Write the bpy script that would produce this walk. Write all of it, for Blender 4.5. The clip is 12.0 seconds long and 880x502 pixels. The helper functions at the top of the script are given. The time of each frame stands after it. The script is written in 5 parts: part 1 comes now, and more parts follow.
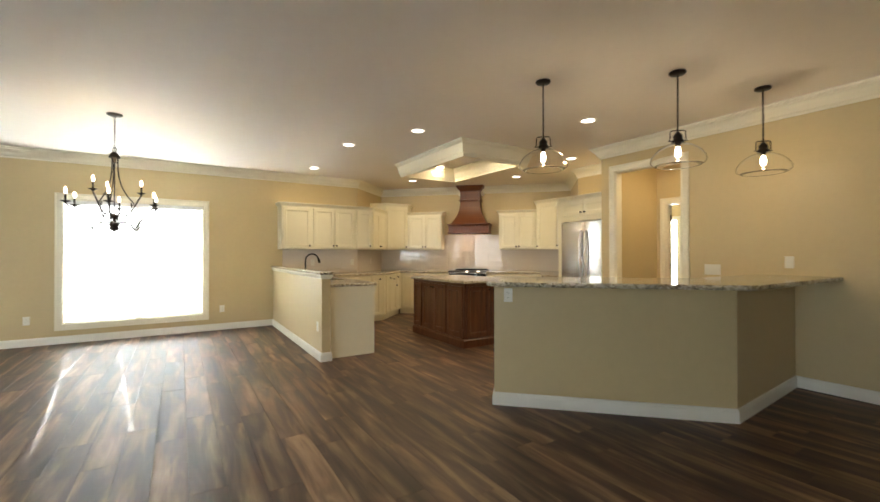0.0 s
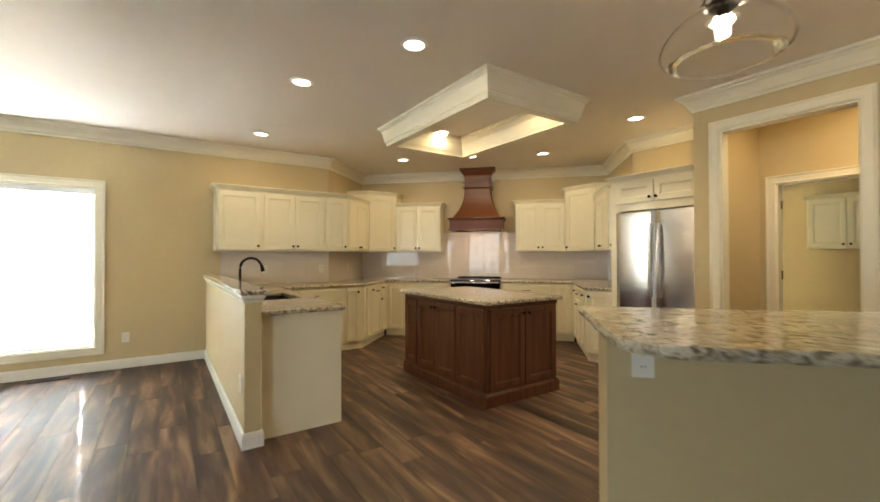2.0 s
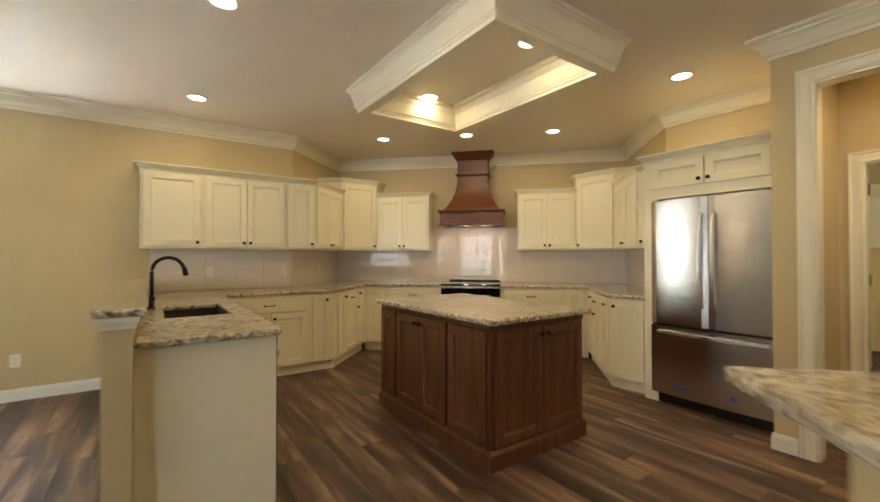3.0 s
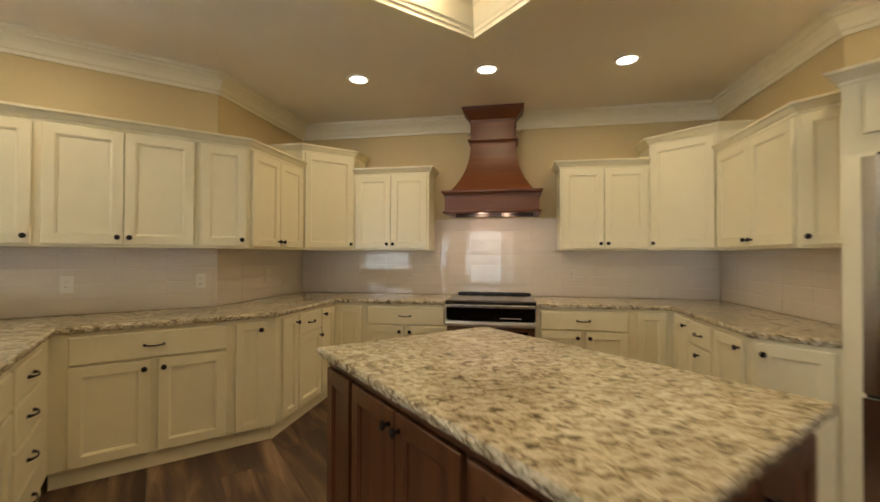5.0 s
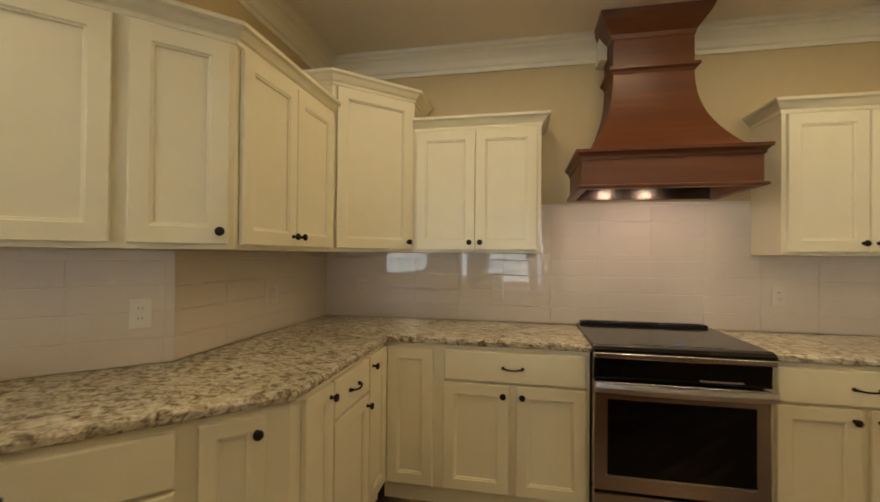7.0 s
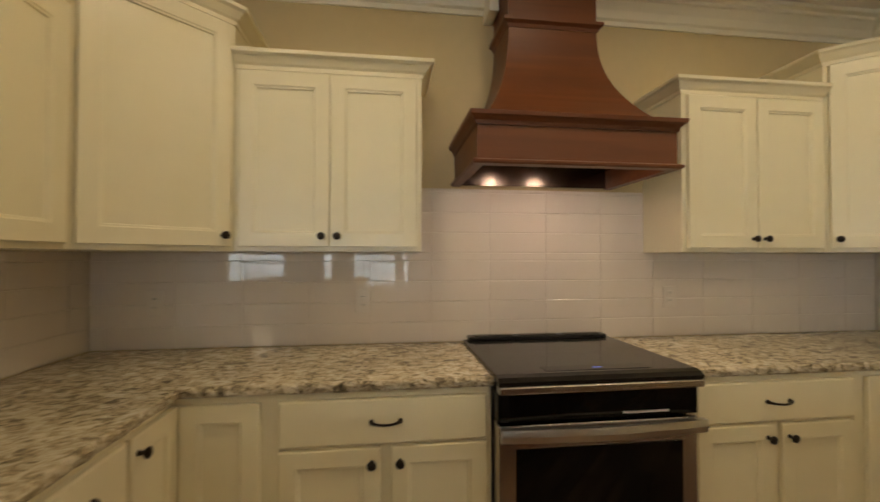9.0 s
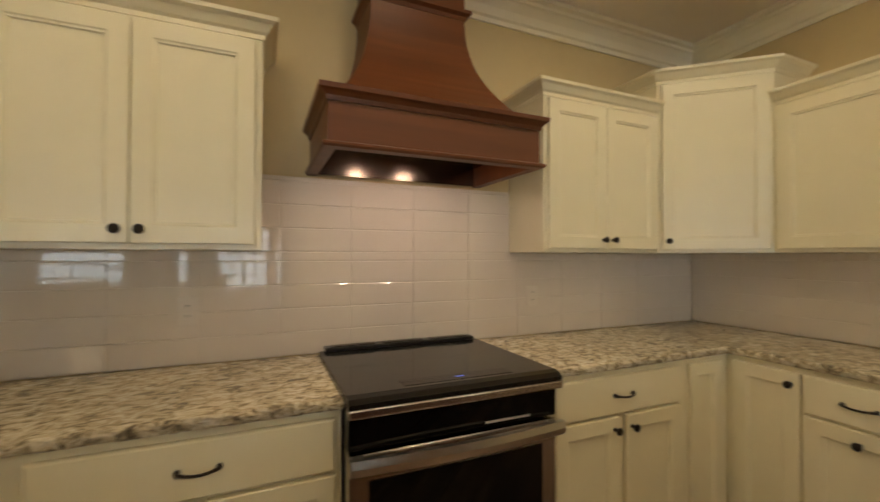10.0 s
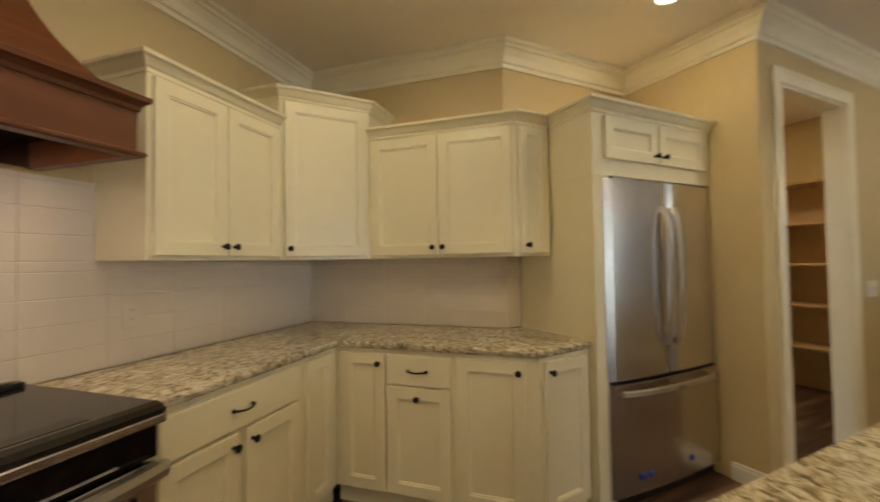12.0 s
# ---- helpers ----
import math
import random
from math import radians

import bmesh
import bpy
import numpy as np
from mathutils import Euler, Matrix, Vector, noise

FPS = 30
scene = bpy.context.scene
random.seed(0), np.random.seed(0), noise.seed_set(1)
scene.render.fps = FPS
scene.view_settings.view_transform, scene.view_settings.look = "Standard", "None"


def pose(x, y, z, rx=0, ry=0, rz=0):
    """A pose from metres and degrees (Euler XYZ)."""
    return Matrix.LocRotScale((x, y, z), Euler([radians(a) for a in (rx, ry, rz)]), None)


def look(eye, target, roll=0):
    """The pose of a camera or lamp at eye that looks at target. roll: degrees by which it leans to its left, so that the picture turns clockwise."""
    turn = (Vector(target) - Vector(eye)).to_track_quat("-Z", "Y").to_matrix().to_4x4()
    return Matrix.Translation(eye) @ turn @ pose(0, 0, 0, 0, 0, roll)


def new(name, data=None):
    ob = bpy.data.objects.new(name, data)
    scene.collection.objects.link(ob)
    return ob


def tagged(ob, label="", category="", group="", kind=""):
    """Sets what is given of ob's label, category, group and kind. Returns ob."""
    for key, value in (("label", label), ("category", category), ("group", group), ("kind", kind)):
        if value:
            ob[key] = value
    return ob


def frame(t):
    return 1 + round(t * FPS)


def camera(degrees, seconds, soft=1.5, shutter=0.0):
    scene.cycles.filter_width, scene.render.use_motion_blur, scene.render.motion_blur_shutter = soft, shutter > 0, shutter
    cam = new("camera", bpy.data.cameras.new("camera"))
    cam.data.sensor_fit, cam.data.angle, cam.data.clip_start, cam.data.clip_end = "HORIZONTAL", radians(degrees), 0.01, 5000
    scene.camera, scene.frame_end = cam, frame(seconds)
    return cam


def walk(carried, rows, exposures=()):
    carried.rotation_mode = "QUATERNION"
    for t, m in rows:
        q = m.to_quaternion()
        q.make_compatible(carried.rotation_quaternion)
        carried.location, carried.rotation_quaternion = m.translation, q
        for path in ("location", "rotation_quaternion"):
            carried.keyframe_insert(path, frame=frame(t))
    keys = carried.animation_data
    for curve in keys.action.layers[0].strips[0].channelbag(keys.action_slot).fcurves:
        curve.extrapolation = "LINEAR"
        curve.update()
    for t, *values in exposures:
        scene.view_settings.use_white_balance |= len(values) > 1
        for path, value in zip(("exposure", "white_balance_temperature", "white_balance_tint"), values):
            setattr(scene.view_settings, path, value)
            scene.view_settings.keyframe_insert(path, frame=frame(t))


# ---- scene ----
cam = camera(93.8, 12.0, shutter=0.55)
PATH = [
    (0, (0.190, 0.773, 1.289), (-0.249, 2.724, 1.301), -0.09),
    (0.5, (0.009, 1.233, 1.282), (-0.417, 3.187, 1.295), 0.06),
    (1, (-0.158, 1.738, 1.291), (-0.573, 3.695, 1.301), -0.01),
    (1.5, (-0.316, 2.244, 1.285), (-0.714, 4.204, 1.299), -0.05),
    (2, (-0.430, 2.768, 1.301), (-0.814, 4.731, 1.325), -0.12),
    (2.5, (-0.505, 3.305, 1.298), (-0.876, 5.270, 1.320), -0.12),
    (2.7, (-0.540, 3.513, 1.291), (-0.894, 5.482, 1.316), -0.11),
    (4.5, (-0.826, 5.172, 1.319), (-1.151, 7.145, 1.338), 0.01),
    (5, (-0.910, 5.597, 1.324), (-1.272, 7.564, 1.345), 0.14),
    (5.5, (-1.137, 5.994, 1.336), (-1.509, 7.959, 1.356), 0.43),
    (6, (-1.399, 6.387, 1.346), (-1.804, 8.345, 1.373), 0.53),
    (6.5, (-1.680, 6.774, 1.360), (-2.086, 8.732, 1.381), 0.47),
    (8.3, (-1.981, 7.550, 1.359), (-2.049, 9.549, 1.380), 0.22),
    (8.5, (-1.958, 7.624, 1.362), (-1.933, 9.624, 1.386), 0.05),
    (9, (-1.903, 7.770, 1.347), (-1.646, 9.753, 1.377), -0.00),
    (9.5, (-1.828, 7.890, 1.355), (-1.292, 9.816, 1.376), -0.09),
    (10, (-1.754, 7.948, 1.348), (-0.956, 9.782, 1.376), 0.08),
    (10.5, (-1.699, 7.984, 1.357), (-0.550, 9.621, 1.381), -0.20),
    (11, (-1.663, 7.968, 1.347), (-0.200, 9.331, 1.393), -0.47),
    (11.5, (-1.653, 7.962, 1.340), (0.080, 8.960, 1.398), -0.53),
    (12, (-1.686, 7.941, 1.347), (0.210, 8.575, 1.399), -0.89),
]
walk(cam, [(t, look(eye, target, roll)) for t, eye, target, roll in PATH], [(0.0, 2.96), (2.5, 2.86), (4.5, 2.66), (6.5, 2.54), (9.5, 2.41), (12.0, 2.48)])

# ---- world, sun, lights ----
SUN_EL, SUN_AZ = radians(25), math.atan2(0.62, -0.785)
world = bpy.data.worlds.new("sky")
scene.world = world
world.use_nodes = True
wn = world.node_tree
sky = wn.nodes.new("ShaderNodeTexSky")
sky.sky_type, sky.sun_disc = "NISHITA", False
sky.sun_elevation, sky.sun_rotation = SUN_EL, math.pi / 2 - SUN_AZ
wn.links.new(sky.outputs[0], wn.nodes["Background"].inputs[0])
wn.nodes["Background"].inputs[1].default_value = 0.05


def lamp(name, kind, m, power, color=(1, 1, 1), size=0.1, size_y=None, shape=None):
    d = bpy.data.lights.new(name, kind)
    d.energy, d.color = power, color
    if kind == "AREA":
        d.size = size
        if shape:
            d.shape = shape
        if size_y:
            d.shape, d.size_y = "RECTANGLE", size_y
    elif kind == "POINT":
        d.shadow_soft_size = size
    ob = new(name, d)
    ob.matrix_world = m
    return ob


sun = bpy.data.lights.new("sun", "SUN")
sun.energy, sun.angle, sun.color = 3.4, radians(0.5), (1.0, 0.94, 0.85)
sun_ob = new("sun", sun)
sun_dir = Vector((math.cos(SUN_EL) * math.cos(SUN_AZ), math.cos(SUN_EL) * math.sin(SUN_AZ), math.sin(SUN_EL)))
sun_ob.matrix_world = look(sun_dir * 20, (0, 0, 0))
WARM, DAY = (1.0, 0.77, 0.45), (0.83, 0.93, 1.0)
CAN_W, PEND_W, WIN_W, BACK_W, HOOD_W = 0.86, 0.40, 255.0, 8.8, 0.20


# ---- materials ----
def mat(name, color, rough=0.5, metal=0.0, grain=0.0, scale=40.0, bump=0.0, bump_scale=200.0, spec=0.5, coat=0.0):
    m = bpy.data.materials.new(name)
    m.use_nodes = True
    nt = m.node_tree
    b = nt.nodes["Principled BSDF"]
    b.inputs["Base Color"].default_value = (*color, 1)
    b.inputs["Roughness"].default_value, b.inputs["Metallic"].default_value = rough, metal
    b.inputs["Specular IOR Level"].default_value = spec
    b.inputs["Coat Weight"].default_value = coat
    tc = nt.nodes.new("ShaderNodeTexCoord")
    if grain:
        n = nt.nodes.new("ShaderNodeTexNoise")
        n.inputs["Scale"].default_value, n.inputs["Detail"].default_value = scale, 6
        n2 = nt.nodes.new("ShaderNodeTexNoise")
        n2.inputs["Scale"].default_value = scale / 15
        mx = nt.nodes.new("ShaderNodeMath")
        mx.operation = "ADD"
        nt.links.new(tc.outputs["Object"], n.inputs["Vector"])
        nt.links.new(tc.outputs["Object"], n2.inputs["Vector"])
        nt.links.new(n.outputs[0], mx.inputs[0])
        nt.links.new(n2.outputs[0], mx.inputs[1])
        r = nt.nodes.new("ShaderNodeMapRange")
        r.inputs["From Min"].default_value, r.inputs["From Max"].default_value = 0.6, 1.4
        r.inputs["To Min"].default_value, r.inputs["To Max"].default_value = 1 - grain, 1 + grain
        nt.links.new(mx.outputs[0], r.inputs["Value"])
        v = nt.nodes.new("ShaderNodeVectorMath")
        v.operation = "SCALE"
        v.inputs[0].default_value = color
        nt.links.new(r.outputs[0], v.inputs["Scale"])
        nt.links.new(v.outputs[0], b.inputs["Base Color"])
        r2 = nt.nodes.new("ShaderNodeMapRange")
        r2.inputs["To Min"].default_value, r2.inputs["To Max"].default_value = rough * 0.85, min(1, rough * 1.2)
        nt.links.new(n2.outputs[0], r2.inputs["Value"])
        nt.links.new(r2.outputs[0], b.inputs["Roughness"])
    if bump:
        n3 = nt.nodes.new("ShaderNodeTexNoise")
        n3.inputs["Scale"].default_value, n3.inputs["Detail"].default_value = bump_scale, 3
        bp = nt.nodes.new("ShaderNodeBump")
        bp.inputs["Strength"].default_value, bp.inputs["Distance"].default_value = bump, 0.002
        nt.links.new(tc.outputs["Object"], n3.inputs["Vector"])
        nt.links.new(n3.outputs[0], bp.inputs["Height"])
        nt.links.new(bp.outputs[0], b.inputs["Normal"])
    return m


def ramp(nt, stops):
    r = nt.nodes.new("ShaderNodeValToRGB")
    while len(r.color_ramp.elements) < len(stops):
        r.color_ramp.elements.new(0.5)
    for e, (p, c) in zip(r.color_ramp.elements, stops):
        e.position, e.color = p, (*c, 1)
    return r


WALL = mat("beige_wall_paint", (0.60, 0.48, 0.265), 0.42, grain=0.03, scale=18, bump=0.12, bump_scale=260, spec=0.35)
CEIL = mat("ceiling_paint", (0.85, 0.795, 0.715), 0.7, grain=0.02, scale=15, bump=0.1, bump_scale=200)
TRIM = mat("cream_trim_paint", (0.84, 0.79, 0.63), 0.3, grain=0.02, scale=10)
BASEW = mat("white_baseboard_paint", (0.82, 0.80, 0.72), 0.3, grain=0.02, scale=10)
CREAM = mat("cream_cabinet_paint", (0.83, 0.765, 0.56), 0.3, grain=0.025, scale=9, bump=0.03, bump_scale=300)
BRONZE = mat("dark_bronze", (0.022, 0.017, 0.014), 0.35, 0.7, grain=0.2, scale=60)
BLACK = mat("black_plastic", (0.012, 0.012, 0.013), 0.3)
GLOSS = mat("black_glass", (0.004, 0.004, 0.004), 0.04, spec=0.3)
COOK = mat("cooktop_glass", (0.012, 0.011, 0.010), 0.10)
PLATE = mat("white_plastic", (0.80, 0.77, 0.68), 0.35)
SINKM = mat("dark_composite_sink", (0.03, 0.024, 0.02), 0.4, grain=0.2, scale=80)
GROUT = mat("white_grout", (0.80, 0.74, 0.65), 0.6, grain=0.05, scale=60)
SHELF = mat("shelf_wood", (0.52, 0.36, 0.19), 0.5, grain=0.12, scale=20)
VINYL = mat("white_vinyl", (0.85, 0.85, 0.83), 0.4, grain=0.02)
TAPE = mat("blue_tape", (0.03, 0.06, 0.45), 0.6, grain=0.05)
GRASS = mat("lawn", (0.09, 0.14, 0.045), 0.9, grain=0.3, scale=6)
ALU = mat("brushed_aluminium", (0.75, 0.74, 0.72), 0.28, 1.0, grain=0.05)


def steel_mat():
    m = mat("brushed_steel", (0.62, 0.595, 0.57), 0.19, 1.0)
    nt = m.node_tree
    b = nt.nodes["Principled BSDF"]
    tc = nt.nodes.new("ShaderNodeTexCoord")
    mp = nt.nodes.new("ShaderNodeMapping")
    mp.inputs["Scale"].default_value = (1.5, 1.5, 240)
    n = nt.nodes.new("ShaderNodeTexNoise")
    n.inputs["Scale"].default_value = 3
    bp = nt.nodes.new("ShaderNodeBump")
    bp.inputs["Strength"].default_value, bp.inputs["Distance"].default_value = 0.35, 0.001
    nt.links.new(tc.outputs["Object"], mp.inputs[0])
    nt.links.new(mp.outputs[0], n.inputs["Vector"])
    nt.links.new(n.outputs[0], bp.inputs["Height"])
    nt.links.new(bp.outputs[0], b.inputs["Normal"])
    b.inputs["Anisotropic"].default_value = 0.3
    return m


STEEL = steel_mat()
DARKSTEEL = mat("dark_steel", (0.20, 0.17, 0.15), 0.22, 1.0, grain=0.1, scale=30)
PLATE_T = mat("almond_plastic", (0.72, 0.65, 0.56), 0.3)


def wood_mat(name, stops, rough, along, scale=1.0):
    """Stained wood whose grain runs along one axis of the object."""
    m = bpy.data.materials.new(name)
    m.use_nodes = True
    nt = m.node_tree
    b = nt.nodes["Principled BSDF"]
    tc, mp = nt.nodes.new("ShaderNodeTexCoord"), nt.nodes.new("ShaderNodeMapping")
    sc = [14.0 * scale] * 3
    sc["xyz".index(along)] = 1.2 * scale
    mp.inputs["Scale"].default_value = sc
    n = nt.nodes.new("ShaderNodeTexNoise")
    n.inputs["Scale"].default_value, n.inputs["Detail"].default_value, n.inputs["Distortion"].default_value = 2.2, 8, 0.6
    r = ramp(nt, stops)
    nt.links.new(tc.outputs["Object"], mp.inputs[0])
    nt.links.new(mp.outputs[0], n.inputs["Vector"])
    nt.links.new(n.outputs[0], r.inputs[0])
    nt.links.new(r.outputs[0], b.inputs["Base Color"])
    b.inputs["Roughness"].default_value = rough
    return m


CHERRY = wood_mat("cherry_wood", [(0.28, (0.066, 0.023, 0.010)), (0.52, (0.110, 0.039, 0.015)), (0.76, (0.155, 0.058, 0.023))], 0.3, "z", 0.7)
CHERRY_H = wood_mat("cherry_hood_wood", [(0.25, (0.105, 0.031, 0.010)), (0.55, (0.14, 0.043, 0.013)), (0.8, (0.185, 0.058, 0.016))], 0.4, "x", 0.5)


def plank_mat():
    """Dark walnut vinyl plank with pale streaks along its length (local x)."""
    m = bpy.data.materials.new("walnut_plank")
    m.use_nodes = True
    nt = m.node_tree
    L = nt.links.new
    b = nt.nodes["Principled BSDF"]
    tc, oi, ge = nt.nodes.new("ShaderNodeTexCoord"), nt.nodes.new("ShaderNodeObjectInfo"), nt.nodes.new("ShaderNodeNewGeometry")
    add = nt.nodes.new("ShaderNodeMath")
    add.operation = "ADD"
    L(oi.outputs["Random"], add.inputs[0])
    L(ge.outputs["Random Per Island"], add.inputs[1])
    sh = nt.nodes.new("ShaderNodeMath")
    sh.operation = "MULTIPLY"
    sh.inputs[1].default_value = 57.0
    L(add.outputs[0], sh.inputs[0])
    cmb = nt.nodes.new("ShaderNodeCombineXYZ")
    for k in range(3):
        L(sh.outputs[0], cmb.inputs[k])
    off = nt.nodes.new("ShaderNodeVectorMath")
    L(tc.outputs["Object"], off.inputs[0])
    L(cmb.outputs[0], off.inputs[1])
    mp = nt.nodes.new("ShaderNodeMapping")
    mp.inputs["Scale"].default_value = (0.8, 6.5, 1)
    L(off.outputs[0], mp.inputs[0])
    n = nt.nodes.new("ShaderNodeTexNoise")
    n.inputs["Scale"].default_value, n.inputs["Detail"].default_value, n.inputs["Distortion"].default_value = 1.5, 5, 0.5
    L(mp.outputs[0], n.inputs["Vector"])
    r = ramp(nt, [(0.32, (0.036, 0.020, 0.015)), (0.47, (0.084, 0.046, 0.031)), (0.58, (0.165, 0.098, 0.059)), (0.69, (0.275, 0.185, 0.112))])
    L(n.outputs[0], r.inputs[0])
    mp2 = nt.nodes.new("ShaderNodeMapping")
    mp2.inputs["Scale"].default_value = (4, 120, 1)
    L(off.outputs[0], mp2.inputs[0])
    n2 = nt.nodes.new("ShaderNodeTexNoise")
    n2.inputs["Scale"].default_value, n2.inputs["Detail"].default_value = 1.5, 4
    L(mp2.outputs[0], n2.inputs["Vector"])
    mr = nt.nodes.new("ShaderNodeMapRange")
    mr.inputs["To Min"].default_value, mr.inputs["To Max"].default_value = 0.75, 1.25
    L(n2.outputs[0], mr.inputs["Value"])
    fr = nt.nodes.new("ShaderNodeMath")
    fr.operation = "FRACT"
    L(add.outputs[0], fr.inputs[0])
    mr2 = nt.nodes.new("ShaderNodeMapRange")
    mr2.inputs["To Min"].default_value, mr2.inputs["To Max"].default_value = 0.72, 1.3
    L(fr.outputs[0], mr2.inputs["Value"])
    mul = nt.nodes.new("ShaderNodeMath")
    mul.operation = "MULTIPLY"
    L(mr.outputs[0], mul.inputs[0])
    L(mr2.outputs[0], mul.inputs[1])
    vs = nt.nodes.new("ShaderNodeVectorMath")
    vs.operation = "SCALE"
    L(r.outputs[0], vs.inputs[0])
    L(mul.outputs[0], vs.inputs["Scale"])
    L(vs.outputs[0], b.inputs["Base Color"])
    rr = nt.nodes.new("ShaderNodeMapRange")
    rr.inputs["To Min"].default_value, rr.inputs["To Max"].default_value = 0.44, 0.58
    L(n.outputs[0], rr.inputs["Value"])
    L(rr.outputs[0], b.inputs["Roughness"])
    b.inputs["Specular IOR Level"].default_value = 0.5
    bp = nt.nodes.new("ShaderNodeBump")
    bp.inputs["Strength"].default_value, bp.inputs["Distance"].default_value = 0.12, 0.001
    L(n2.outputs[0], bp.inputs["Height"])
    L(bp.outputs[0], b.inputs["Normal"])
    return m


PLANK = plank_mat()


def granite_mat():
    m = bpy.data.materials.new("granite")
    m.use_nodes = True
    nt = m.node_tree
    L = nt.links.new
    b = nt.nodes["Principled BSDF"]
    tc = nt.nodes.new("ShaderNodeTexCoord")
    mp = nt.nodes.new("ShaderNodeMapping")
    mp.inputs["Rotation"].default_value = (0, 0, radians(-20))
    mp.inputs["Scale"].default_value = (1.0, 1.45, 1.2)
    L(tc.outputs["Object"], mp.inputs[0])
    n = nt.nodes.new("ShaderNodeTexNoise")
    n.inputs["Scale"].default_value, n.inputs["Detail"].default_value, n.inputs["Roughness"].default_value, n.inputs["Distortion"].default_value = 27, 7, 0.62, 0.9
    L(mp.outputs[0], n.inputs["Vector"])
    r = ramp(nt, [(0.31, (0.10, 0.088, 0.066)), (0.40, (0.23, 0.195, 0.135)), (0.46, (0.43, 0.37, 0.255)), (0.53, (0.60, 0.54, 0.405)), (0.66, (0.74, 0.695, 0.58))])
    L(n.outputs[0], r.inputs[0])
    v = nt.nodes.new("ShaderNodeTexVoronoi")
    v.inputs["Scale"].default_value = 95
    L(mp.outputs[0], v.inputs["Vector"])
    r2 = ramp(nt, [(0.0, (0.45, 0.43, 0.42)), (0.3, (0.92, 0.90, 0.88)), (1.0, (1.08, 1.07, 1.05))])
    L(v.outputs["Distance"], r2.inputs[0])
    mx = nt.nodes.new("ShaderNodeVectorMath")
    mx.operation = "MULTIPLY"
    L(r.outputs[0], mx.inputs[0])
    L(r2.outputs[0], mx.inputs[1])
    n2 = nt.nodes.new("ShaderNodeTexNoise")
    n2.inputs["Scale"].default_value = 3
    L(tc.outputs["Object"], n2.inputs["Vector"])
    mr = nt.nodes.new("ShaderNodeMapRange")
    mr.inputs["To Min"].default_value, mr.inputs["To Max"].default_value = 0.7, 1.25
    L(n2.outputs[0], mr.inputs["Value"])
    vs = nt.nodes.new("ShaderNodeVectorMath")
    vs.operation = "SCALE"
    L(mx.outputs[0], vs.inputs[0])
    L(mr.outputs[0], vs.inputs["Scale"])
    L(vs.outputs[0], b.inputs["Base Color"])
    b.inputs["Roughness"].default_value = 0.085
    return m


GRANITE = granite_mat()


def tile_mat():
    m = mat("glazed_tile", (0.74, 0.665, 0.575), 0.03, grain=0.02, scale=6, bump=0.03, bump_scale=7)
    return m


TILE = tile_mat()


def glass_mat(name, rough=0.0, tint=(1, 1, 1)):
    m = bpy.data.materials.new(name)
    m.use_nodes = True
    b = m.node_tree.nodes["Principled BSDF"]
    b.inputs["Base Color"].default_value = (*tint, 1)
    b.inputs["Transmission Weight"].default_value, b.inputs["Roughness"].default_value, b.inputs["IOR"].default_value = 1.0, rough, 1.45
    return m


GLASS = glass_mat("clear_glass")
SHADE = glass_mat("thin_clear_glass")
SHADE.node_tree.nodes["Principled BSDF"].inputs["IOR"].default_value = 1.12


def glow_mat(name, color, strength):
    m = bpy.data.materials.new(name)
    m.use_nodes = True
    b = m.node_tree.nodes["Principled BSDF"]
    b.inputs["Base Color"].default_value = (*color, 1)
    b.inputs["Emission Color"].default_value, b.inputs["Emission Strength"].default_value = (*color, 1), strength
    return m


BULB = glow_mat("lit_bulb", (1.0, 0.82, 0.58), 3.0)
LENS = glow_mat("lit_lens", (1.0, 0.93, 0.80), 1.2)
DISPLAY = glow_mat("blue_display", (0.15, 0.25, 1.0), 0.07)


def blind_mat():
    m = bpy.data.materials.new("white_blind_slat")
    m.use_nodes = True
    nt = m.node_tree
    b = nt.nodes["Principled BSDF"]
    b.inputs["Base Color"].default_value = (0.86, 0.86, 0.84, 1)
    t, mx = nt.nodes.new("ShaderNodeBsdfTranslucent"), nt.nodes.new("ShaderNodeMixShader")
    t.inputs[0].default_value = (0.78, 0.78, 0.76, 1)
    mx.inputs[0].default_value = 0.36
    nt.links.new(b.outputs[0], mx.inputs[1])
    nt.links.new(t.outputs[0], mx.inputs[2])
    nt.links.new(mx.outputs[0], nt.nodes["Material Output"].inputs[0])
    return m


BLIND = blind_mat()


# ---- mesh helpers ----
def part(name, bm, material, parent=None, label="", smooth=False):
    me = bpy.data.meshes.new(name)
    bmesh.ops.recalc_face_normals(bm, faces=bm.faces[:])
    if smooth:
        for f in bm.faces:
            f.smooth = True
    bm.to_mesh(me)
    bm.free()
    me.materials.append(material)
    ob = new(name, me)
    if parent is not None:
        ob.parent = parent
    if label:
        ob["label"] = label
    return ob


def shared(name, me, parent, m):
    ob = new(name, me)
    ob.parent = parent
    ob.matrix_basis = m
    return ob


def thing(name, label, category, m=None, group="", kind=""):
    e = new(name)
    e.empty_display_size = 0.1
    if m is not None:
        e.matrix_basis = m
    return tagged(e, label, category, group, kind)


